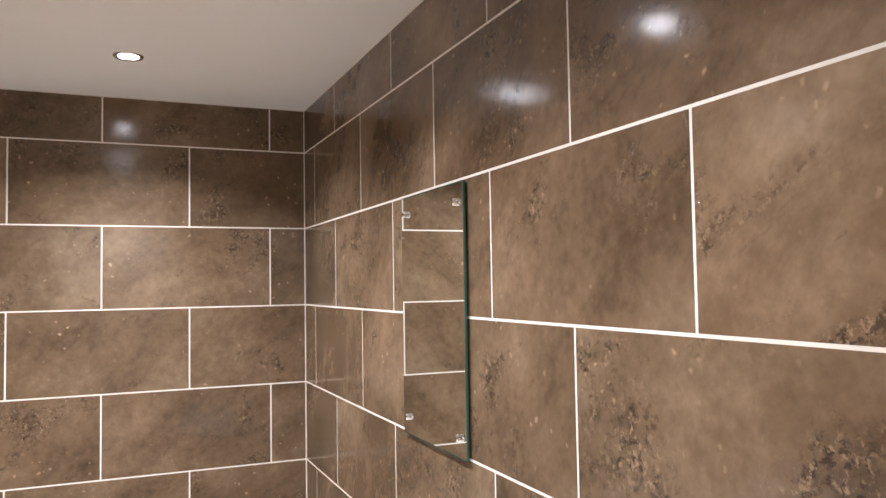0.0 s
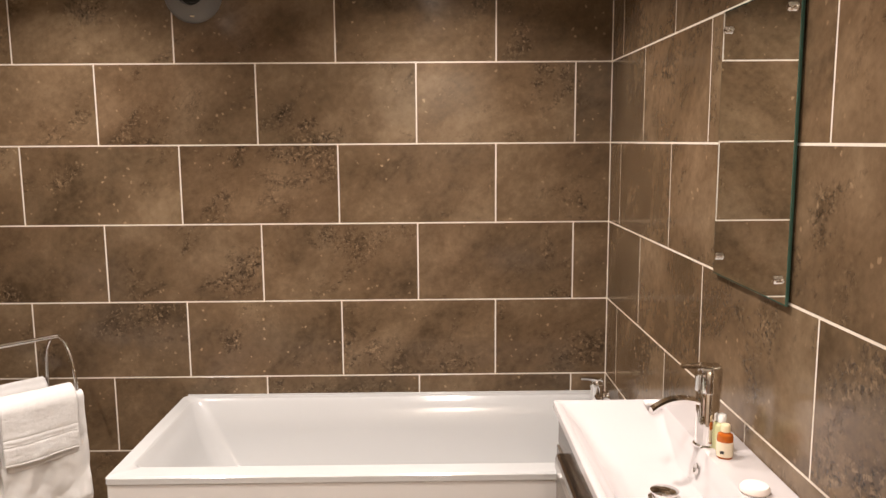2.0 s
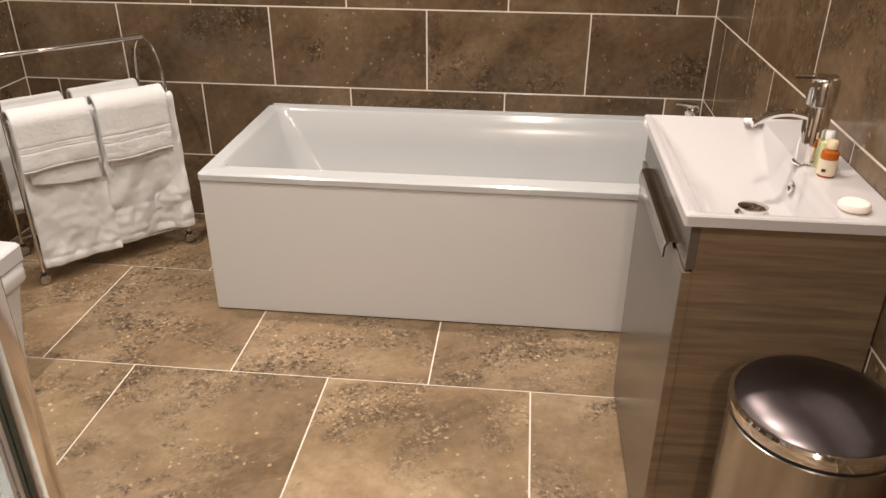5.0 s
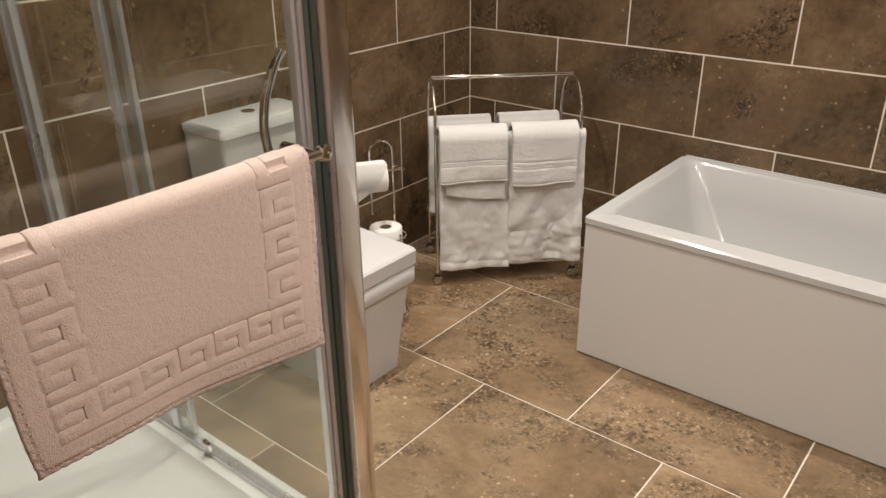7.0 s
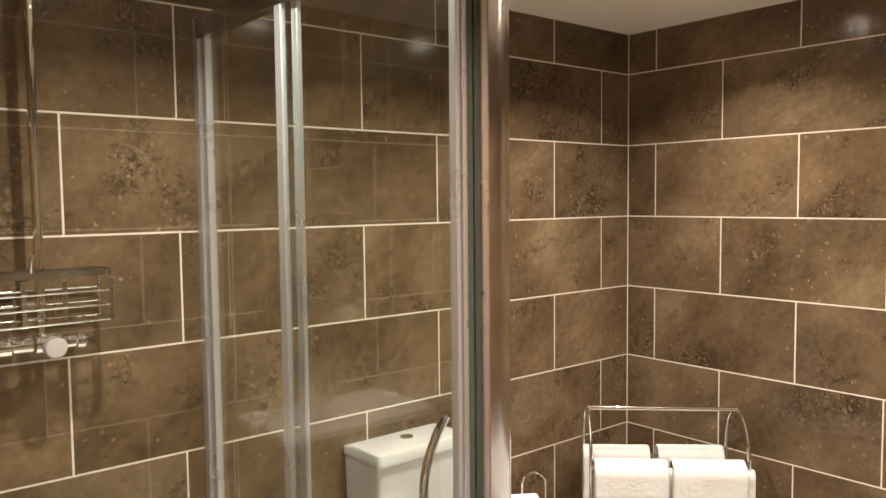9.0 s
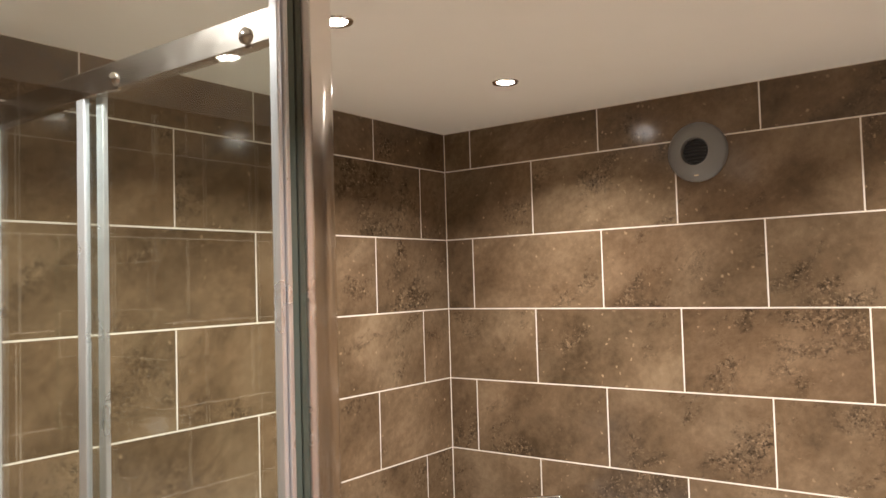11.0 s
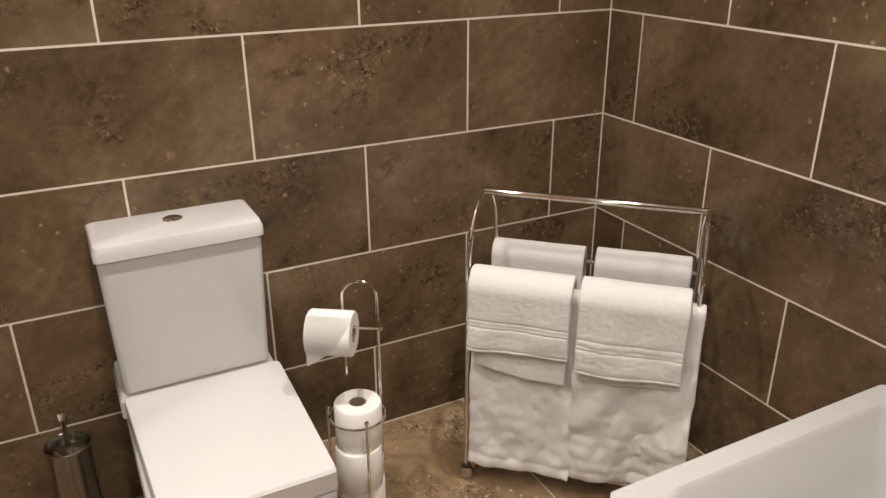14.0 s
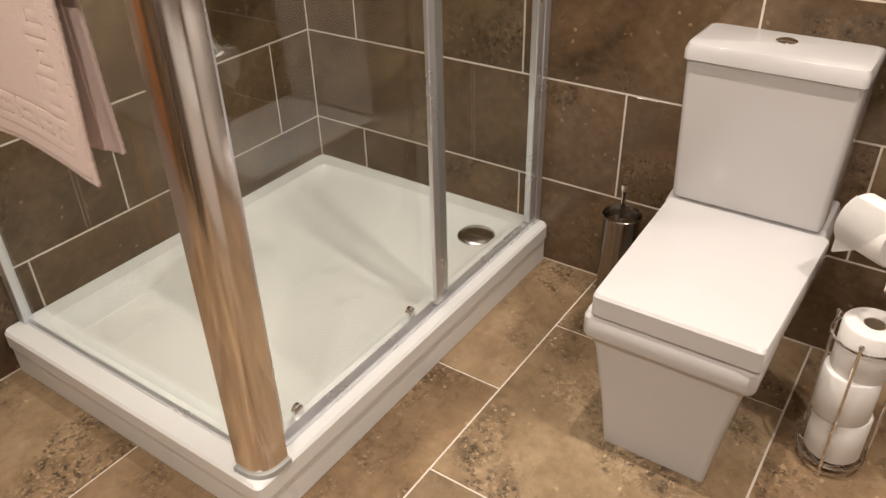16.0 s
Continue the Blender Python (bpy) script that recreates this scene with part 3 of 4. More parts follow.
lid_part = part("cistern_lid", loft([ring(0.0, 0.176, 0.356, 0.764, 0.014), ring(0.0, 0.181, 0.362, 0.767, 0.014), ring(0.0, 0.181, 0.362, 0.788, 0.014), ring(0.004, 0.175, 0.354, 0.800, 0.016), ring(0.015, 0.158, 0.335, 0.803, 0.016)]), M_WC, toilet, "", True)
flush = part("flush_button", turned([(0.0, 0.0), (0.022, 0.0), (0.022, 0.003), (0.018, 0.005), (0.0, 0.0055)], 28), M_CHROME, lid_part, "chrome dual flush button", True)
flush.matrix_local = pose(0.102, 0.0, 0.802)

# ---- toilet brush ----
brush = thing("toilet_brush", "round steel toilet brush holder with brush on the floor", "toilet brush", pose(-1.921, 1.428, 0))
part("holder", turned([(0.0, 0.0), (0.050, 0.0), (0.051, 0.004), (0.0485, 0.012), (0.0465, 0.150), (0.0470, 0.280), (0.0515, 0.288), (0.0525, 0.292), (0.0505, 0.294), (0.0440, 0.286), (0.0430, 0.272), (0.0, 0.272)], 40), M_DARKSTEEL, brush, "dark polished steel holder", True)
part("lid", turned([(0.0, 0.2725), (0.0425, 0.2725), (0.0425, 0.276), (0.034, 0.279), (0.012, 0.281), (0.0, 0.281)], 36), M_DARKSTEEL, brush, "recessed dark lid", True)
handle = part("handle", turned([(0.0, 0.0), (0.0085, 0.0), (0.0075, 0.012), (0.0060, 0.030), (0.0055, 0.078), (0.0085, 0.084), (0.0095, 0.094), (0.0075, 0.102), (0.0, 0.104)], 16), M_CHROME, brush, "chrome handle with round knob", True)
handle.matrix_local = pose(0.0, 0.0, 0.280, 0, 3, 0)

# ---- toilet roll stand ----
CX, CY, RS, AZ = -1.655, 2.056, 0.068, 0.562
stand = thing("toilet_roll_stand", "chrome wire toilet roll stand beside the toilet", "toilet roll holder", pose(CX, CY, 0))
for z, rr in ((0.030, RS), (0.338, RS), (0.012, RS * 0.6)):
    part("ring", tube(arc((0, 0, z), rr, 0, 360, (1, 0, 0), (0, 1, 0), 32)[:-1], 0.003, 8, True), M_CHROME, stand, "", True)
for i in range(8):
    a = radians(45 * i)
    part("base_wire", tube([(0.0, 0.0, 0.016), (RS * 0.6 * math.cos(a), RS * 0.6 * math.sin(a), 0.014), (RS * math.cos(a), RS * math.sin(a), 0.030)], 0.002, 6), M_CHROME, stand, "", True)


def knob_at(p, r=0.006):
    k = part("knob", turned([(0.0, -r), (r * 0.75, -r * 0.7), (r, 0.0), (r * 0.75, r * 0.7), (0.0, r)], 12), M_CHROME, stand, "", True)
    k.matrix_local = Matrix.Translation(p)


for a in (radians(-4), radians(244)):
    ux, uy = (RS + 0.003) * math.cos(a), (RS + 0.003) * math.sin(a)
    part("upright", tube([(ux, uy, 0.006), (ux, uy, 0.352)], 0.0035, 8), M_CHROME, stand, "", True)
    knob_at((ux, uy, 0.006))
    knob_at((ux, uy, 0.355))
pa, pb = Vector((-0.022, 0.070, 0)), Vector((-0.062, 0.000, 0))
mid, hu = (pa + pb) / 2, (pa - pb).normalized()
arch = [pa + Vector((0, 0, 0.006)), pa + Vector((0, 0, 0.622))] + arc(mid + Vector((0, 0, 0.622)), (pa - pb).length / 2, 0, 180, hu, (0, 0, 1), 12)[1:] + [pb + Vector((0, 0, 0.40))]
part("arched_pole", tube(arch, 0.0035, 8), M_CHROME, stand, "", True)
knob_at(pa + Vector((0, 0, 0.006)))
axis = Vector((0.56, 0.83, 0)).normalized()
face = Vector((0.008, 0.0, AZ + 0.013))
part("arm", tube([pa + Vector((0, 0, AZ + 0.02)), face + axis * 0.055, face + axis * 0.03, face - axis * 0.11], 0.003, 8), M_CHROME, stand, "", True)
part("arm_tip", tube([pa + Vector((0.0, 0, AZ + 0.005)), pa + Vector((0.006, 0.004, AZ + 0.004)), face + axis * 0.058], 0.003, 8), M_CHROME, stand, "", True)
knob_at(face + axis * 0.060)


def paper_roll(name, label, m, r=0.057, h=0.112):
    roll = thing(name, label, "toilet roll", m, "toilet rolls")
    part("paper", turned([(0.021, 0.0), (r - 0.003, 0.0), (r, 0.004), (r, h - 0.004), (r - 0.003, h), (0.021, h), (0.021, 0.0)], 40), M_PAPER, roll, "", True)
    part("core", turned([(0.0185, 0.001), (0.0208, 0.001), (0.0208, h - 0.001), (0.0185, h - 0.001), (0.0185, 0.001)], 28), M_CARD, roll, "brown card core", True)
    return roll


for i, (ox, oy) in enumerate(((0.0, 0.002), (0.006, -0.005), (-0.004, 0.003))):
    paper_roll("stacked_roll", "white toilet roll stacked in the wire stand", pose(CX + ox, CY + oy, 0.031 + 0.1125 * i))
# the hanging roll lies along the arm; its local z is the arm's direction
zc = axis
yc = Vector((0, 0, 1))
xc = yc.cross(zc)
hang = Matrix.Translation(Vector((CX, CY, 0)) + face - axis * 0.104 - Vector((0, 0, 0.016))) @ Matrix((xc, yc, zc)).transposed().to_4x4()
roll = paper_roll("hanging_roll", "white toilet roll on the stand's arm with folded end", hang, 0.053, 0.104)
sheet = bmesh.new()
rows = []
for i in range(13):
    s = i / 12
    ang = radians(70 - 110 * min(1, s / 0.6))
    rad = 0.0545
    px, py = rad * math.cos(ang), rad * math.sin(ang)
    if s > 0.6:
        px, py = rad * math.cos(radians(-40)) + 0.004 * (s - 0.6), rad * math.sin(radians(-40)) - 0.075 * (s - 0.6)
    wide = 0.100 * (1 - max(0, s - 0.12) / 0.88) + 0.004
    rows.append([sheet.verts.new((-px, py, 0.001 + wide * k / 4)) for k in range(5)])
for r0, r1 in zip(rows, rows[1:]):
    for k in range(4):
        sheet.faces.new((r0[k], r0[k + 1], r1[k + 1], r1[k]))
bmesh.ops.solidify(sheet, geom=sheet.faces[:], thickness=0.001)
part("folded_end", sheet, M_PAPER, roll, "folded pointed paper end", True)

# ---- shower ----
TX1, TY1, TZ = -0.824, 1.165, 0.130
GX, GY = -0.884, 1.120
tray = thing("shower_tray", "low white rectangular shower tray in the tiled corner", "shower tray", pose(0, 0, 0))
tx0, ty0 = XW + 0.001, YS + 0.001
part("basin", loft([
    rounded_rect(tx0, TX1 - 0.006, ty0, TY1 - 0.006, 0.002, 0.012), rounded_rect(tx0, TX1 - 0.006, ty0, TY1 - 0.006, 0.082, 0.012), rounded_rect(tx0, TX1, ty0, TY1, 0.084, 0.014), rounded_rect(tx0, TX1, ty0, TY1, TZ - 0.006, 0.016),
    rounded_rect(tx0, TX1 - 0.006, ty0, TY1 - 0.006, TZ, 0.016), rounded_rect(tx0 + 0.055, TX1 - 0.085, ty0 + 0.055, TY1 - 0.085, TZ, 0.03), rounded_rect(tx0 + 0.065, TX1 - 0.095, ty0 + 0.065, TY1 - 0.095, TZ - 0.014, 0.03),
    rounded_rect(tx0 + 0.09, TX1 - 0.12, ty0 + 0.09, TY1 - 0.12, TZ - 0.024, 0.04), rounded_rect(tx0 + 0.3, TX1 - 0.35, ty0 + 0.25, TY1 - 0.3, TZ - 0.030, 0.05)]), M_TRAY, tray, "", True)
drain = part("drain_cover", turned([(0.0, 0.0), (0.056, 0.0), (0.057, 0.004), (0.050, 0.010), (0.020, 0.013), (0.0, 0.0135)], 40), M_STEEL, tray, "dark chrome drain cover", True)
drain.matrix_local = pose(-1.880, 0.999, TZ - 0.026)

shower = thing("shower_enclosure", "clear glass corner shower enclosure with chrome post and sliding door", "shower enclosure", pose(0, 0, 0))
SZ = 2.060
BULGE = 2 / 3.2
quarter = [(GX - 0.027, GY - 0.028), (GX - 0.027, GY + 0.044)] + [(GX - 0.027 + 0.072 * math.sin(radians(a)) ** BULGE, GY - 0.028 + 0.072 * math.cos(radians(a)) ** BULGE) for a in range(6, 88, 6)] + [(GX + 0.045, GY - 0.028)]
part("corner_post", loft([[(x, y, z) for x, y in quarter] for z in (TZ, SZ + 0.005)]), M_POST, shower, "polished chrome corner post", True)
part("foot_cap", loft([[(x * 1.0 + (x - GX) * 0.12, y + (y - GY) * 0.12, z) for x, y in quarter] for z in (TZ, TZ + 0.012)]), M_SEAL, shower)


def strip(name, x0, x1, y0, y1, z0, z1, mat, parent=shower, label=""):
    return part(name, box(x0, x1, y0, y1, z0, z1, 0.0015, 1), mat, parent, label)


# fixed side panel along the room, frameless at the top
side = strip("side_panel", GX - 0.003, GX + 0.003, YS + 0.022, GY - 0.05, TZ + 0.012, SZ, M_GLASS, label="clear fixed glass side panel")
strip("glass_edge", GX - 0.003, GX + 0.003, YS + 0.022, GY - 0.05, SZ + 0.0005, SZ + 0.002, M_EDGE, side)
strip("wall_channel", GX - 0.012, GX + 0.012, YS + 0.001, YS + 0.030, TZ, SZ, M_ALU)
strip("post_channel", GX - 0.013, GX + 0.010, GY - 0.043, GY - 0.029, TZ, SZ, M_GREEN)
strip("post_channel_lip", GX - 0.013, GX + 0.013, GY - 0.052, GY - 0.0435, TZ, SZ, M_ALU)
strip("post_seal", GX - 0.010, GX + 0.008, GY - 0.062, GY - 0.053, TZ, SZ - 0.01, M_ALU)
strip("sill_rail", GX - 0.006, GX + 0.006, YS + 0.031, GY - 0.053, TZ + 0.0005, TZ + 0.0115, M_ALU)
# door side
strip("sill_rail", XW + 0.033, GX - 0.030, GY - 0.013, GY + 0.013, TZ + 0.0005, TZ + 0.016, M_ALU)
strip("top_rail", XW + 0.03, GX - 0.030, GY - 0.016, GY + 0.014, SZ - 0.058, SZ - 0.004, M_STEEL, label="brushed sliding door track")
strip("wall_channel", XW + 0.001, XW + 0.032, GY - 0.012, GY + 0.016, TZ, SZ, M_ALU)
strip("wall_channel_lip", XW + 0.036, XW + 0.066, GY - 0.006, GY + 0.014, TZ + 0.021, SZ - 0.05, M_ALU)
fixed = strip("fixed_panel", XW + 0.067, -1.506, GY + 0.007, GY + 0.012, TZ + 0.021, SZ - 0.05, M_GLASS, label="clear fixed glass panel")
strip("panel_edge_profile", -1.505, -1.480, GY + 0.002, GY + 0.014, TZ + 0.021, SZ - 0.05, M_ALU, fixed)
slider = strip("sliding_door", -1.523, -0.951, GY - 0.010, GY - 0.005, TZ + 0.026, SZ - 0.052, M_GLASS, label="clear sliding glass door, closed")
strip("door_edge_profile", -1.554, -1.524, GY - 0.014, GY - 0.001, TZ + 0.026, SZ - 0.052, M_ALU, slider)
strip("door_edge_profile", -0.950, -0.930, GY - 0.014, GY + 0.002, TZ + 0.026, SZ - 0.052, M_ALU, slider)
strip("magnet_seal", -0.927, -0.916, GY - 0.010, GY + 0.004, TZ + 0.021, SZ - 0.05, M_RUBBER, slider, "dark door seal")
for rx in (-1.405, -1.004):
    for rz in (TZ + 0.038, SZ - 0.040):
        r = part("roller", join(turned([(0.0, 0.0), (0.014, 0.0), (0.014, 0.008), (0.010, 0.011), (0.0, 0.012)], 18), box(-0.012, 0.012, -0.022, 0.006, -0.004, 0.004, 0.002)), M_CHROME, slider, "chrome roller", True)
        r.matrix_local = pose(rx, GY - 0.012, rz, 90, 0, 0)
bow = [(-0.968, GY - 0.011 - 0.052 * math.sin(math.pi * s) ** 0.8 if 0 < s < 1 else GY - 0.011, 1.195 - 0.25 * s) for s in [i / 16 for i in range(17)]]
part("handle", tube(bow, 0.008, 12), M_CHROME, slider, "curved chrome handle", True)
rail_x, rail_z = -0.812, 1.068
rail = part("towel_rail", tube([(rail_x, 0.38, rail_z), (rail_x, 1.040, rail_z)], 0.008, 14), M_CHROME, shower, "chrome towel rail", True)
for by in (0.40, 1.023):
    part("bracket", tube([(GX + 0.0035, by, rail_z), (rail_x, by, rail_z)], 0.010, 12), M_CHROME, rail, "", True)
    part("knob", turned([(0.0, -0.013), (0.010, -0.0105), (0.0135, 0.0), (0.010, 0.0105), (0.0, 0.013)], 18), M_CHROME, rail, "", True).matrix_local = pose(rail_x, by + (0.02 if by > 1 else -0.02), rail_z)

# bath mat folded over the rail
KEY = ["111111111", "111111111", "000000110", "111110110", "111110110", "110000110", "111111110", "111111110", "000000000"]


def key_height(a, b, n):
    """Raised meander, a and b in cells."""
    i, j = int((a % 1) * 9), int((b % 1) * 9)
    return 1.0 if KEY[j][i] == "1" else 0.0


mat_w, front_drop, back_drop, bend = 0.478, 0.300, 0.27, 0.0098
mat_y0 = 0.517
bm = bmesh.new()
nu, nv = 190, 236
total = back_drop + math.pi * bend + front_drop
grid = []
for j in range(nv + 1):
    s = total * j / nv
    row = []
    for i in range(nu + 1):
        u = mat_w * i / nu
        wave = 0.006 * math.sin(u * 13 + 1.0) * math.sin(u * 5) + 0.004 * noise.noise((u * 7, s * 5, 0.0))
        if s < back_drop:
            p, nrm = Vector((rail_x - bend, 0, rail_z + 0.004 - (back_drop - s))), Vector((-1, 0, 0))
            fall = (back_drop - s) / back_drop
        elif s < back_drop + math.pi * bend:
            a = math.pi - (s - back_drop) / bend
            p, nrm = Vector((rail_x + bend * math.cos(a), 0, rail_z + 0.004 + bend * math.sin(a))), Vector((math.cos(a), 0, math.sin(a)))
            fall = 0
        else:
            d = s - back_drop - math.pi * bend
            p, nrm = Vector((rail_x + bend, 0, rail_z + 0.004 - d)), Vector((1, 0, 0))
            fall = d / front_drop
        v = total - s
        h = 0.0
        edge = min(u, mat_w - u, v)
        if edge > 0.038:
            c = 0.0625
            if u < 0.038 + c:
                h = key_height((u - 0.038) / c, (v - 0.038) / c, 0)
            elif u > mat_w - 0.038 - c:
                h = key_height((mat_w - u - 0.038) / c, (v - 0.038) / c, 0)
            elif v < 0.038 + c:
                h = key_height((u - 0.1005) / 0.0605, (v - 0.038) / c, 0)
            else:
                h = 0.85
            h = h if s > back_drop else 0.5
        elif edge > 0.012:
            h = 0.8
        else:
            h = 0.3 + 0.5 * abs(math.sin((u + v) * 520))
        sag = 0.018 * fall * (u / mat_w - 0.5)
        hem = (0.008 * math.sin(u * 9 + 0.6) + 0.020 * (1 - u / mat_w)) * fall if s > back_drop else 0
        p = p + nrm * (0.0070 * h + 1.5 * wave * fall + 0.0003 * noise.noise((u * 90, s * 90, 3)))
        row.append(bm.verts.new((p.x, mat_y0 + u + 0.034 * fall * (1 - u / mat_w) + sag * 0.5 + (0.014 * fall * math.sin(s * 9) if s > back_drop else 0), p.z + hem * (1 if s > back_drop else 0) - 0.004 * math.sin(u * 6.3) * (1 - fall))))
    grid.append(row)
for r0, r1 in zip(grid, grid[1:]):
    for i in range(nu):
        bm.faces.new((r0[i], r0[i + 1], r1[i + 1], r1[i]))
bath_mat = part("bath_mat", bm, M_MAT, None, "", True)
tagged(bath_mat, "pale pink terry bath mat with key border over the towel rail", "bath mat")
sol = bath_mat.modifiers.new("thickness", "SOLIDIFY")
sol.thickness, sol.offset = 0.007, -1

# shower valve, riser and caddy
valve = thing("shower_mixer", "chrome bar shower valve on the tiled shower wall", "shower mixer", pose(XW + 0.034, 0.698, 1.239))


def along_y(bm_, x, y, z):
    bmesh.ops.transform(bm_, verts=bm_.verts, matrix=pose(x, y, z, -90, 0, 0))
    return bm_


part("valve_body", along_y(turned([(0.0, -0.115), (0.019, -0.115), (0.021, -0.108), (0.021, -0.075), (0.017, -0.070), (0.017, -0.030), (0.023, -0.024), (0.023, 0.030), (0.017, 0.036), (0.017, 0.062), (0.021, 0.066), (0.021, 0.082), (0.016, 0.088), (0.0, 0.089)], 24), 0.055, 0, 0), M_CHROME, valve, "", True)
dial = part("dial", turned([(0.0, 0.0), (0.024, 0.0), (0.026, 0.004), (0.025, 0.020), (0.022, 0.024), (0.0, 0.025)], 28), M_CERAM, valve, "white control dial", True)
dial.matrix_local = pose(0.076, 0.012, -0.006, 0, 90, 0)
part("inlet", tube([(-0.034, -0.075, 0), (0.05, -0.075, 0)], 0.016, 14), M_CHROME, valve, "", True)
part("inlet", tube([(-0.034, 0.07, 0), (0.05, 0.07, 0)], 0.016, 14), M_CHROME, valve, "", True)
part("riser_pipe", tube([(0.055, -0.008, 0.02), (0.055, -0.008, 0.86)], 0.011, 14), M_CHROME, valve, "chrome riser pipe", True)
part("riser_bracket", tube([(-0.034, -0.008, 0.80), (0.055, -0.008, 0.80)], 0.010, 12), M_CHROME, valve, "", True)

caddy = thing("shower_caddy", "chrome wire shower caddy hung above the valve", "shower caddy", pose(XW + 0.034, 0.689, 1.291))
for k, z in enumerate((0.0, 0.036, 0.070, 0.108)):
    loop = rounded_rect(0.012, 0.115, -0.150, 0.150, z, 0.02, 4)
    if k < 3:
        part("wire_loop", tube(loop, 0.0028, 8, True), M_CHROME, caddy, "", True)
    else:
        inner = rounded_rect(0.015, 0.112, -0.147, 0.147, z, 0.017, 4)
        lift = [0.008 if abs(p[1]) > 0.05 else 0.0 for p in loop]
        part("band", loft([[(x, y, zz + h + d) for (x, y, zz), h in zip(ring_, lift)] for ring_, d in ((loop, -0.010), (loop, 0.004), (inner, 0.004), (inner, -0.010))], False), M_STEEL, caddy, "flat polished top band", True)
for i in range(9):
    y = -0.136 + 0.034 * i
    part("base_wire", tube([(0.012, y, 0.0), (0.115, y, 0.0)], 0.002, 6), M_CHROME, caddy, "", True)
for y in (-0.142, -0.045, 0.040, 0.142):
    part("upright_strip", box(0.1125, 0.1165, y - 0.006, y + 0.006, -0.002, 0.100, 0.001, 1), M_STEEL, caddy, "flat polished upright")
    part("back_wire", tube([(0.012, y, 0.0), (0.012, y, 0.108)], 0.0025, 6), M_CHROME, caddy, "", True)
part("hanger", tube([(0.02, -0.012, 0.108), (0.04, -0.012, 0.15), (0.066, -0.012, 0.155)], 0.004, 8), M_CHROME, caddy, "", True)

# ---- towel trolley ----
RM = pose(-1.602, 2.671, 0, 0, 0, 45.4)
rack = thing("towel_trolley", "chrome wire towel trolley on casters in the tiled corner", "towel rack", RM)
HL, HD, RZ, APEX = 0.272, 0.148, 0.625, 0.79
RAIL_F, RAIL_B = 0.596, 0.566


def end_frame(x):
    left = [(x, -HD, 0.045), (x, -HD, 0.40), (x, -HD + 0.004, RZ)]
    over = [(x, -(HD - 0.004) * math.cos(radians(a)), RZ + (APEX - RZ) * math.sin(radians(a))) for a in range(10, 171, 8)]
    right = [(x, HD - 0.004, RZ), (x, HD, 0.40), (x, HD, 0.045)]
    return left + over + right


for x in (-HL, HL):
    part("end_frame", tube(end_frame(x), 0.0065, 12), M_CHROME, rack, "", True)
part("top_bar", tube([(-HL, 0, APEX), (HL, 0, APEX)], 0.0085, 14), M_CHROME, rack, "", True)
for y, rz in ((-HD + 0.006, RAIL_F), (HD - 0.006, RAIL_B)):
    part("rail", tube([(-HL, y, rz), (HL, y, rz)], 0.006, 12), M_CHROME, rack, "", True)
    part("lower_rail", tube([(-HL, y, 0.075), (HL, y, 0.075)], 0.005, 10), M_CHROME, rack, "", True)
for x in (-HL, HL):
    for y in (-HD, HD):
        c = part("caster", along_y(turned([(0.0, -0.008), (0.017, -0.008), (0.020, -0.005), (0.020, 0.005), (0.017, 0.014), (0.0, 0.008)], 24), x, y, 0.021), M_STEEL, rack, "steel-faced caster wheel", True)
        part("fork", box(x - 0.009, x + 0.009, y - 0.011, y + 0.011, 0.038, 0.050, 0.003), M_RUBBER, c)


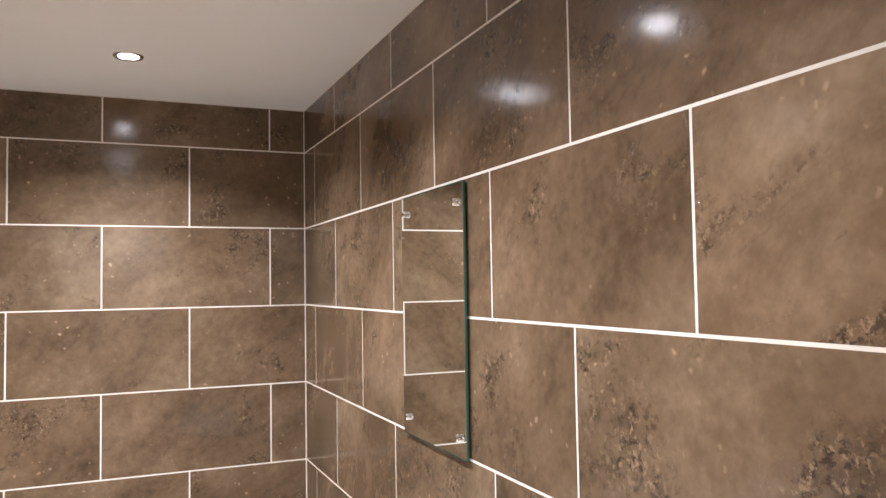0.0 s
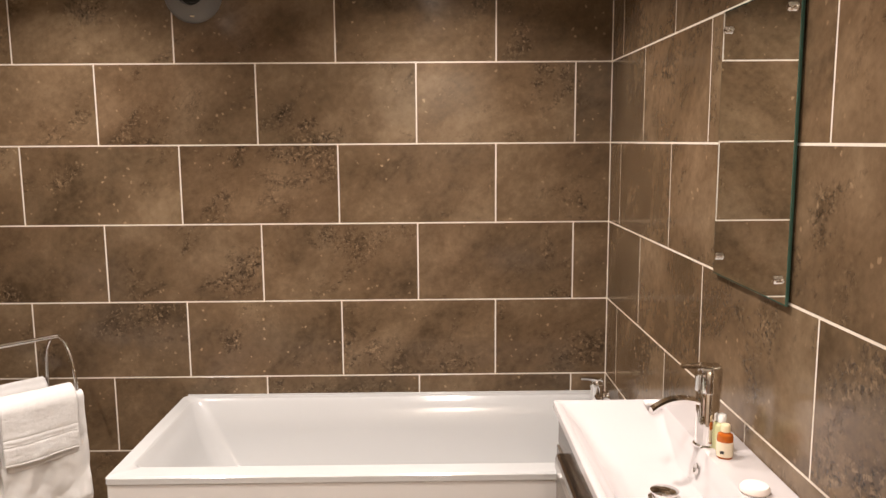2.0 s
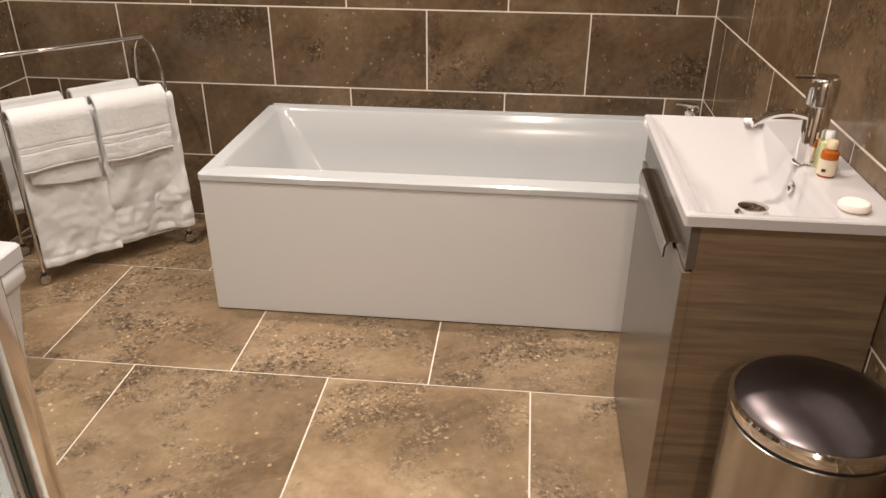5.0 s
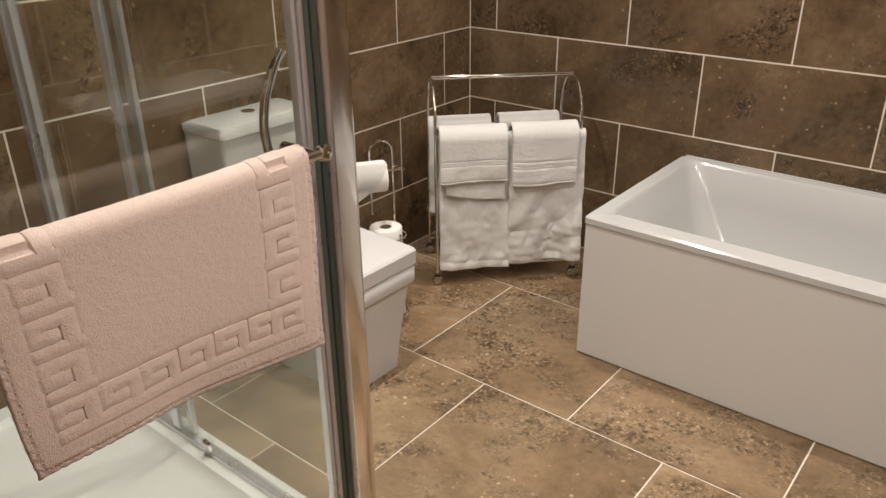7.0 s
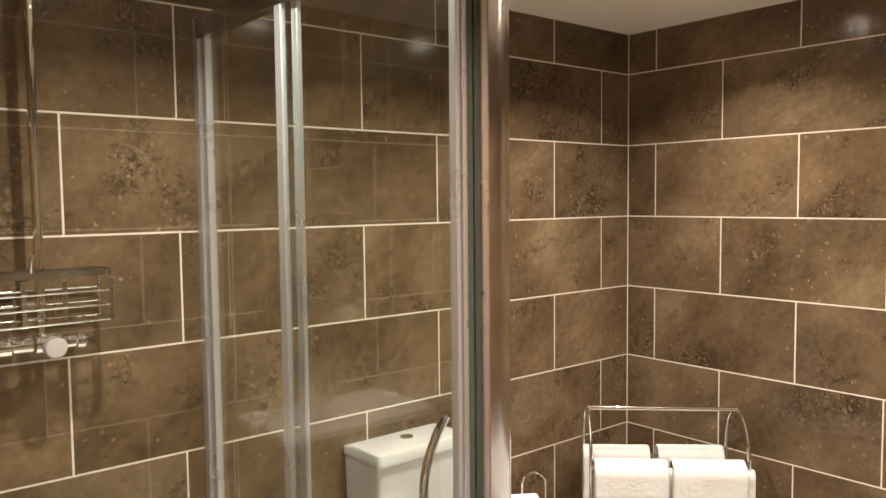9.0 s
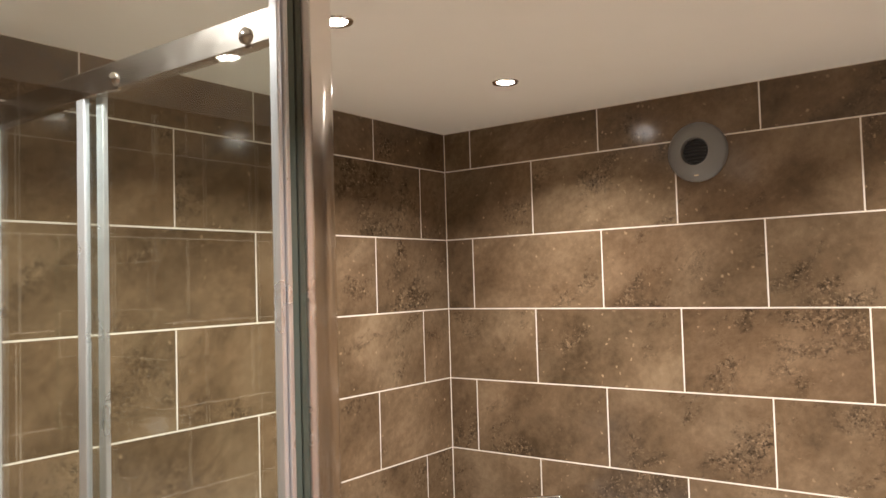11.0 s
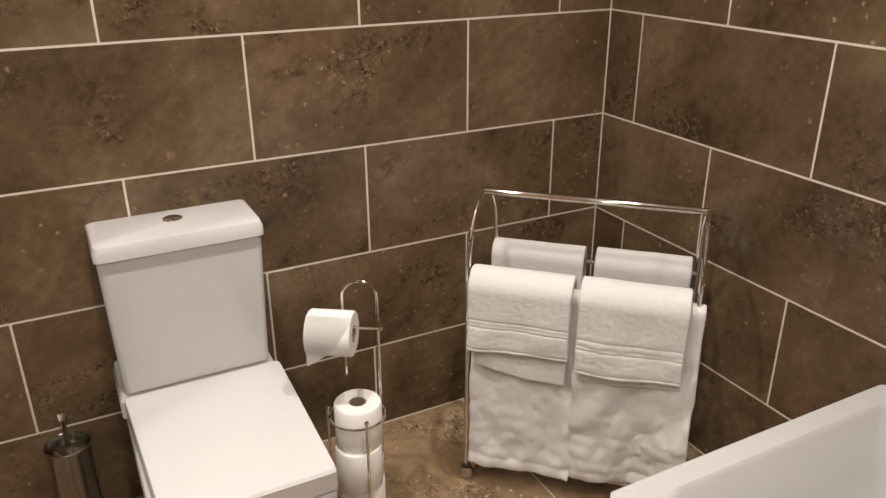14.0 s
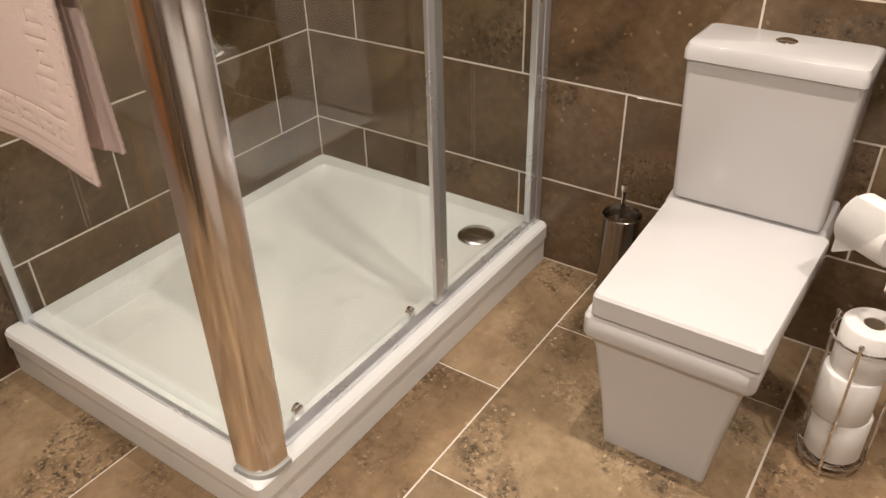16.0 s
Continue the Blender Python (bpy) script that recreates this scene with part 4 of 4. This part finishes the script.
def hung_towel(name, label, x0, x1, rail_y, front, back, off, thick=0.010, seed=0, folds=0.006, bands=(), tip=0.0, lean=0.0, side_tag="towels on the trolley"):
    """Cloth laid over a rail; off: distance of its inner face from the rail; drops in metres."""
    b = bmesh.new()
    top_z = RAIL_F if rail_y < 0 else RAIL_B
    n_u, n_v = 34, 90
    total_ = back + math.pi * off + front
    rows = []
    for j in range(n_v + 1):
        s = total_ * j / n_v
        line = []
        for i in range(n_u + 1):
            f = i / n_u
            x = x0 + (x1 - x0) * f
            if s < back:
                fall, q, out = (back - s), Vector((0, rail_y + off, top_z - (back - s))), Vector((0, 1, 0))
            elif s < back + math.pi * off:
                a = (s - back) / off
                fall, q, out = 0.0, Vector((0, rail_y + off * math.cos(a), top_z + off * math.sin(a))), Vector((0, math.cos(a), math.sin(a)))
            else:
                fall = s - back - math.pi * off
                q, out = Vector((0, rail_y - off, top_z - fall)), Vector((0, -1, 0))
            w = folds * min(1, fall * 6 + 0.15) * (1 + 0.5 * max(0, min(1, (fall - 0.30) * 6))) * (noise.noise((x * 9 + seed, fall * 2.5, seed)) + 0.6 * noise.noise((x * 16 + fall * 9 + seed, fall * 10 - x * 6, seed + 5)) + 0.18 * noise.noise((x * 55, fall * 38, seed + 9)))
            for at, half, depth in bands:
                if out.y < -0.5 and abs(fall - at) < half:
                    w -= depth
            crease = 1 - abs(noise.noise((x * 15 + fall * 8 + seed * 3, fall * 15 - x * 9, seed + 2))) * 2.4
            w += folds * 0.2 * max(0.0, crease) ** 2 * max(0, min(1, (fall - 0.22) * 6))
            w += 0.0016 * noise.noise((x * 160, s * 160, seed))
            dz = 0.012 * noise.noise((x * 6, seed, 1.0)) * min(1, fall * 4) + (tip * (1 - f) * min(1, fall * 4) if out.y < -0.5 else 0)
            q = q + out * w
            line.append(b.verts.new((x + 0.010 * fall * noise.noise((fall * 6, seed, f)) + lean * fall, q.y, q.z + dz)))
        rows.append(line)
    for r0, r1 in zip(rows, rows[1:]):
        for i in range(n_u):
            b.faces.new((r0[i], r1[i], r1[i + 1], r0[i + 1]))
    ob = part(name, b, M_TOWEL, None, "", True)
    ob.matrix_world = RM
    tagged(ob, label, "towel", side_tag)
    m = ob.modifiers.new("thickness", "SOLIDIFY")
    m.thickness, m.offset = thick, 1
    s2 = ob.modifiers.new("soft", "SUBSURF")
    s2.levels = s2.render_levels = 1
    return ob


FR, BR = -HD + 0.006, HD - 0.006
hung_towel("bath_towel", "large white bath towel hung low on the trolley", -0.262, 0.010, FR, 0.528, 0.40, 0.010, 0.011, 1, 0.015, ((0.385, 0.004, 0.003), (0.415, 0.004, 0.003), (0.495, 0.003, 0.004)))
hung_towel("bath_towel", "large white bath towel with crumpled lower end", 0.000, 0.290, FR, 0.515, 0.42, 0.012, 0.011, 2, 0.022, ((0.375, 0.004, 0.003), (0.405, 0.004, 0.003), (0.485, 0.003, 0.004)))
hung_towel("folded_towel", "white folded towel under a hand towel", -0.240, -0.015, FR, 0.236, 0.22, 0.026, 0.008, 3, 0.008, (), 0.02)
hung_towel("folded_towel", "white folded towel under a hand towel", 0.020, 0.256, FR, 0.204, 0.20, 0.028, 0.008, 4, 0.007)
hung_towel("hand_towel", "white hand towel with woven band over bath towel", -0.262, -0.010, FR, 0.160, 0.16, 0.036, 0.014, 5, 0.007, ((0.072, 0.003, 0.003), (0.083, 0.003, 0.002), (0.094, 0.003, 0.003), (0.151, 0.003, 0.004)))
hung_towel("hand_towel", "white hand towel with woven band over bath towel", 0.006, 0.256, FR, 0.180, 0.17, 0.038, 0.014, 6, 0.007, ((0.088, 0.003, 0.003), (0.100, 0.003, 0.002), (0.111, 0.003, 0.003), (0.170, 0.003, 0.004)))
hung_towel("rear_towel", "white towel on the trolley's rear rail", -0.275, -0.020, BR, 0.36, 0.40, 0.026, 0.014, 7, 0.014)
hung_towel("rear_towel", "white towel on the trolley's rear rail", 0.008, 0.258, BR, 0.36, 0.40, 0.030, 0.014, 8, 0.012)

# ---- tiles of walls and floor ----
TILE_MESHES = {}


def tile_mesh(w, h, mat):
    key = (round(w, 3), round(h, 3), mat.name)
    if key not in TILE_MESHES:
        c, d = 0.0006, 0.006
        a, b = w / 2, h / 2
        ring0 = [(-a, d, -b), (a, d, -b), (a, d, b), (-a, d, b)]
        ring1 = [(-a, c, -b), (a, c, -b), (a, c, b), (-a, c, b)]
        ring2 = [(-a + c, 0, -b + c), (a - c, 0, -b + c), (a - c, 0, b - c), (-a + c, 0, b - c)]
        faces = [(8, 9, 10, 11)]
        for base in (0, 4):
            for i in range(4):
                j = (i + 1) % 4
                faces.append((base + i, base + j, base + 4 + j, base + 4 + i))
        mesh = bpy.data.meshes.new("tile")
        mesh.from_pydata(ring0 + ring1 + ring2, [], faces)
        mesh.materials.append(mat)
        TILE_MESHES[key] = mesh
    return TILE_MESHES[key]


JOINT = 0.0052


def lay(parent, u0, u1, rows, starts, place, mat, pitch, skip=None):
    """Rows of tiles in half bond. starts: one joint's place for even and odd rows."""
    for i, (z0, z1) in enumerate(zip(rows, rows[1:])):
        first = starts[i % 2]
        k = math.floor((u0 - first) / pitch)
        cuts = [u0] + [first + pitch * j for j in range(k, k + 12) if u0 + 0.02 < first + pitch * j < u1 - 0.02] + [u1]
        for a, b in zip(cuts, cuts[1:]):
            pieces = [(a, b, z0, z1)]
            if skip is not None:
                pieces = skip(a, b, z0, z1)
            for pa_, pb_, q0, q1 in pieces:
                w, h = pb_ - pa_ - JOINT, q1 - q0 - JOINT
                if w < 0.01 or h < 0.01:
                    continue
                ob = new("tile", tile_mesh(w, h, mat))
                ob.parent = parent
                ob.matrix_world = place((pa_ + pb_) / 2, (q0 + q1) / 2)


P = 0.603
lay(wall_north, XW, XE, ROW_Z, (-1.585, -1.887), lambda u, z: pose(u, YN, z), M_TILE, P)
lay(wall_west, YS, YN, ROW_Z, (YN - 0.181, YN - 0.472), lambda u, z: pose(XW, u, z, 0, 0, 90), M_TILE, 0.597)
lay(wall_east, YS, YN, ROW_Z, (1.088, 0.797), lambda u, z: pose(XE, u, z, 0, 0, -90), M_TILE, 0.592)


def around_door(a, b, z0, z1):
    out = []
    if a < DX0:
        out.append((a, min(b, DX0), z0, z1))
    if b > DX1:
        out.append((max(a, DX1), b, z0, z1))
    lo, hi = max(a, DX0), min(b, DX1)
    if lo < hi and z1 > DZ:
        out.append((lo, hi, max(z0, DZ), z1))
    return out


lay(wall_south, XW, XE, ROW_Z, (-1.549, -1.85), lambda u, z: pose(u, YS, z, 0, 0, 180), M_TILE, P, around_door)
FLOOR_Y = [YS, 0.739, 1.341, 1.943, 2.545, YN]
lay(floor, XW, XE, FLOOR_Y, (-0.543, -0.844), lambda u, v: pose(u, v, 0.0, -90, 0, 0), M_FLOOR, 0.602)
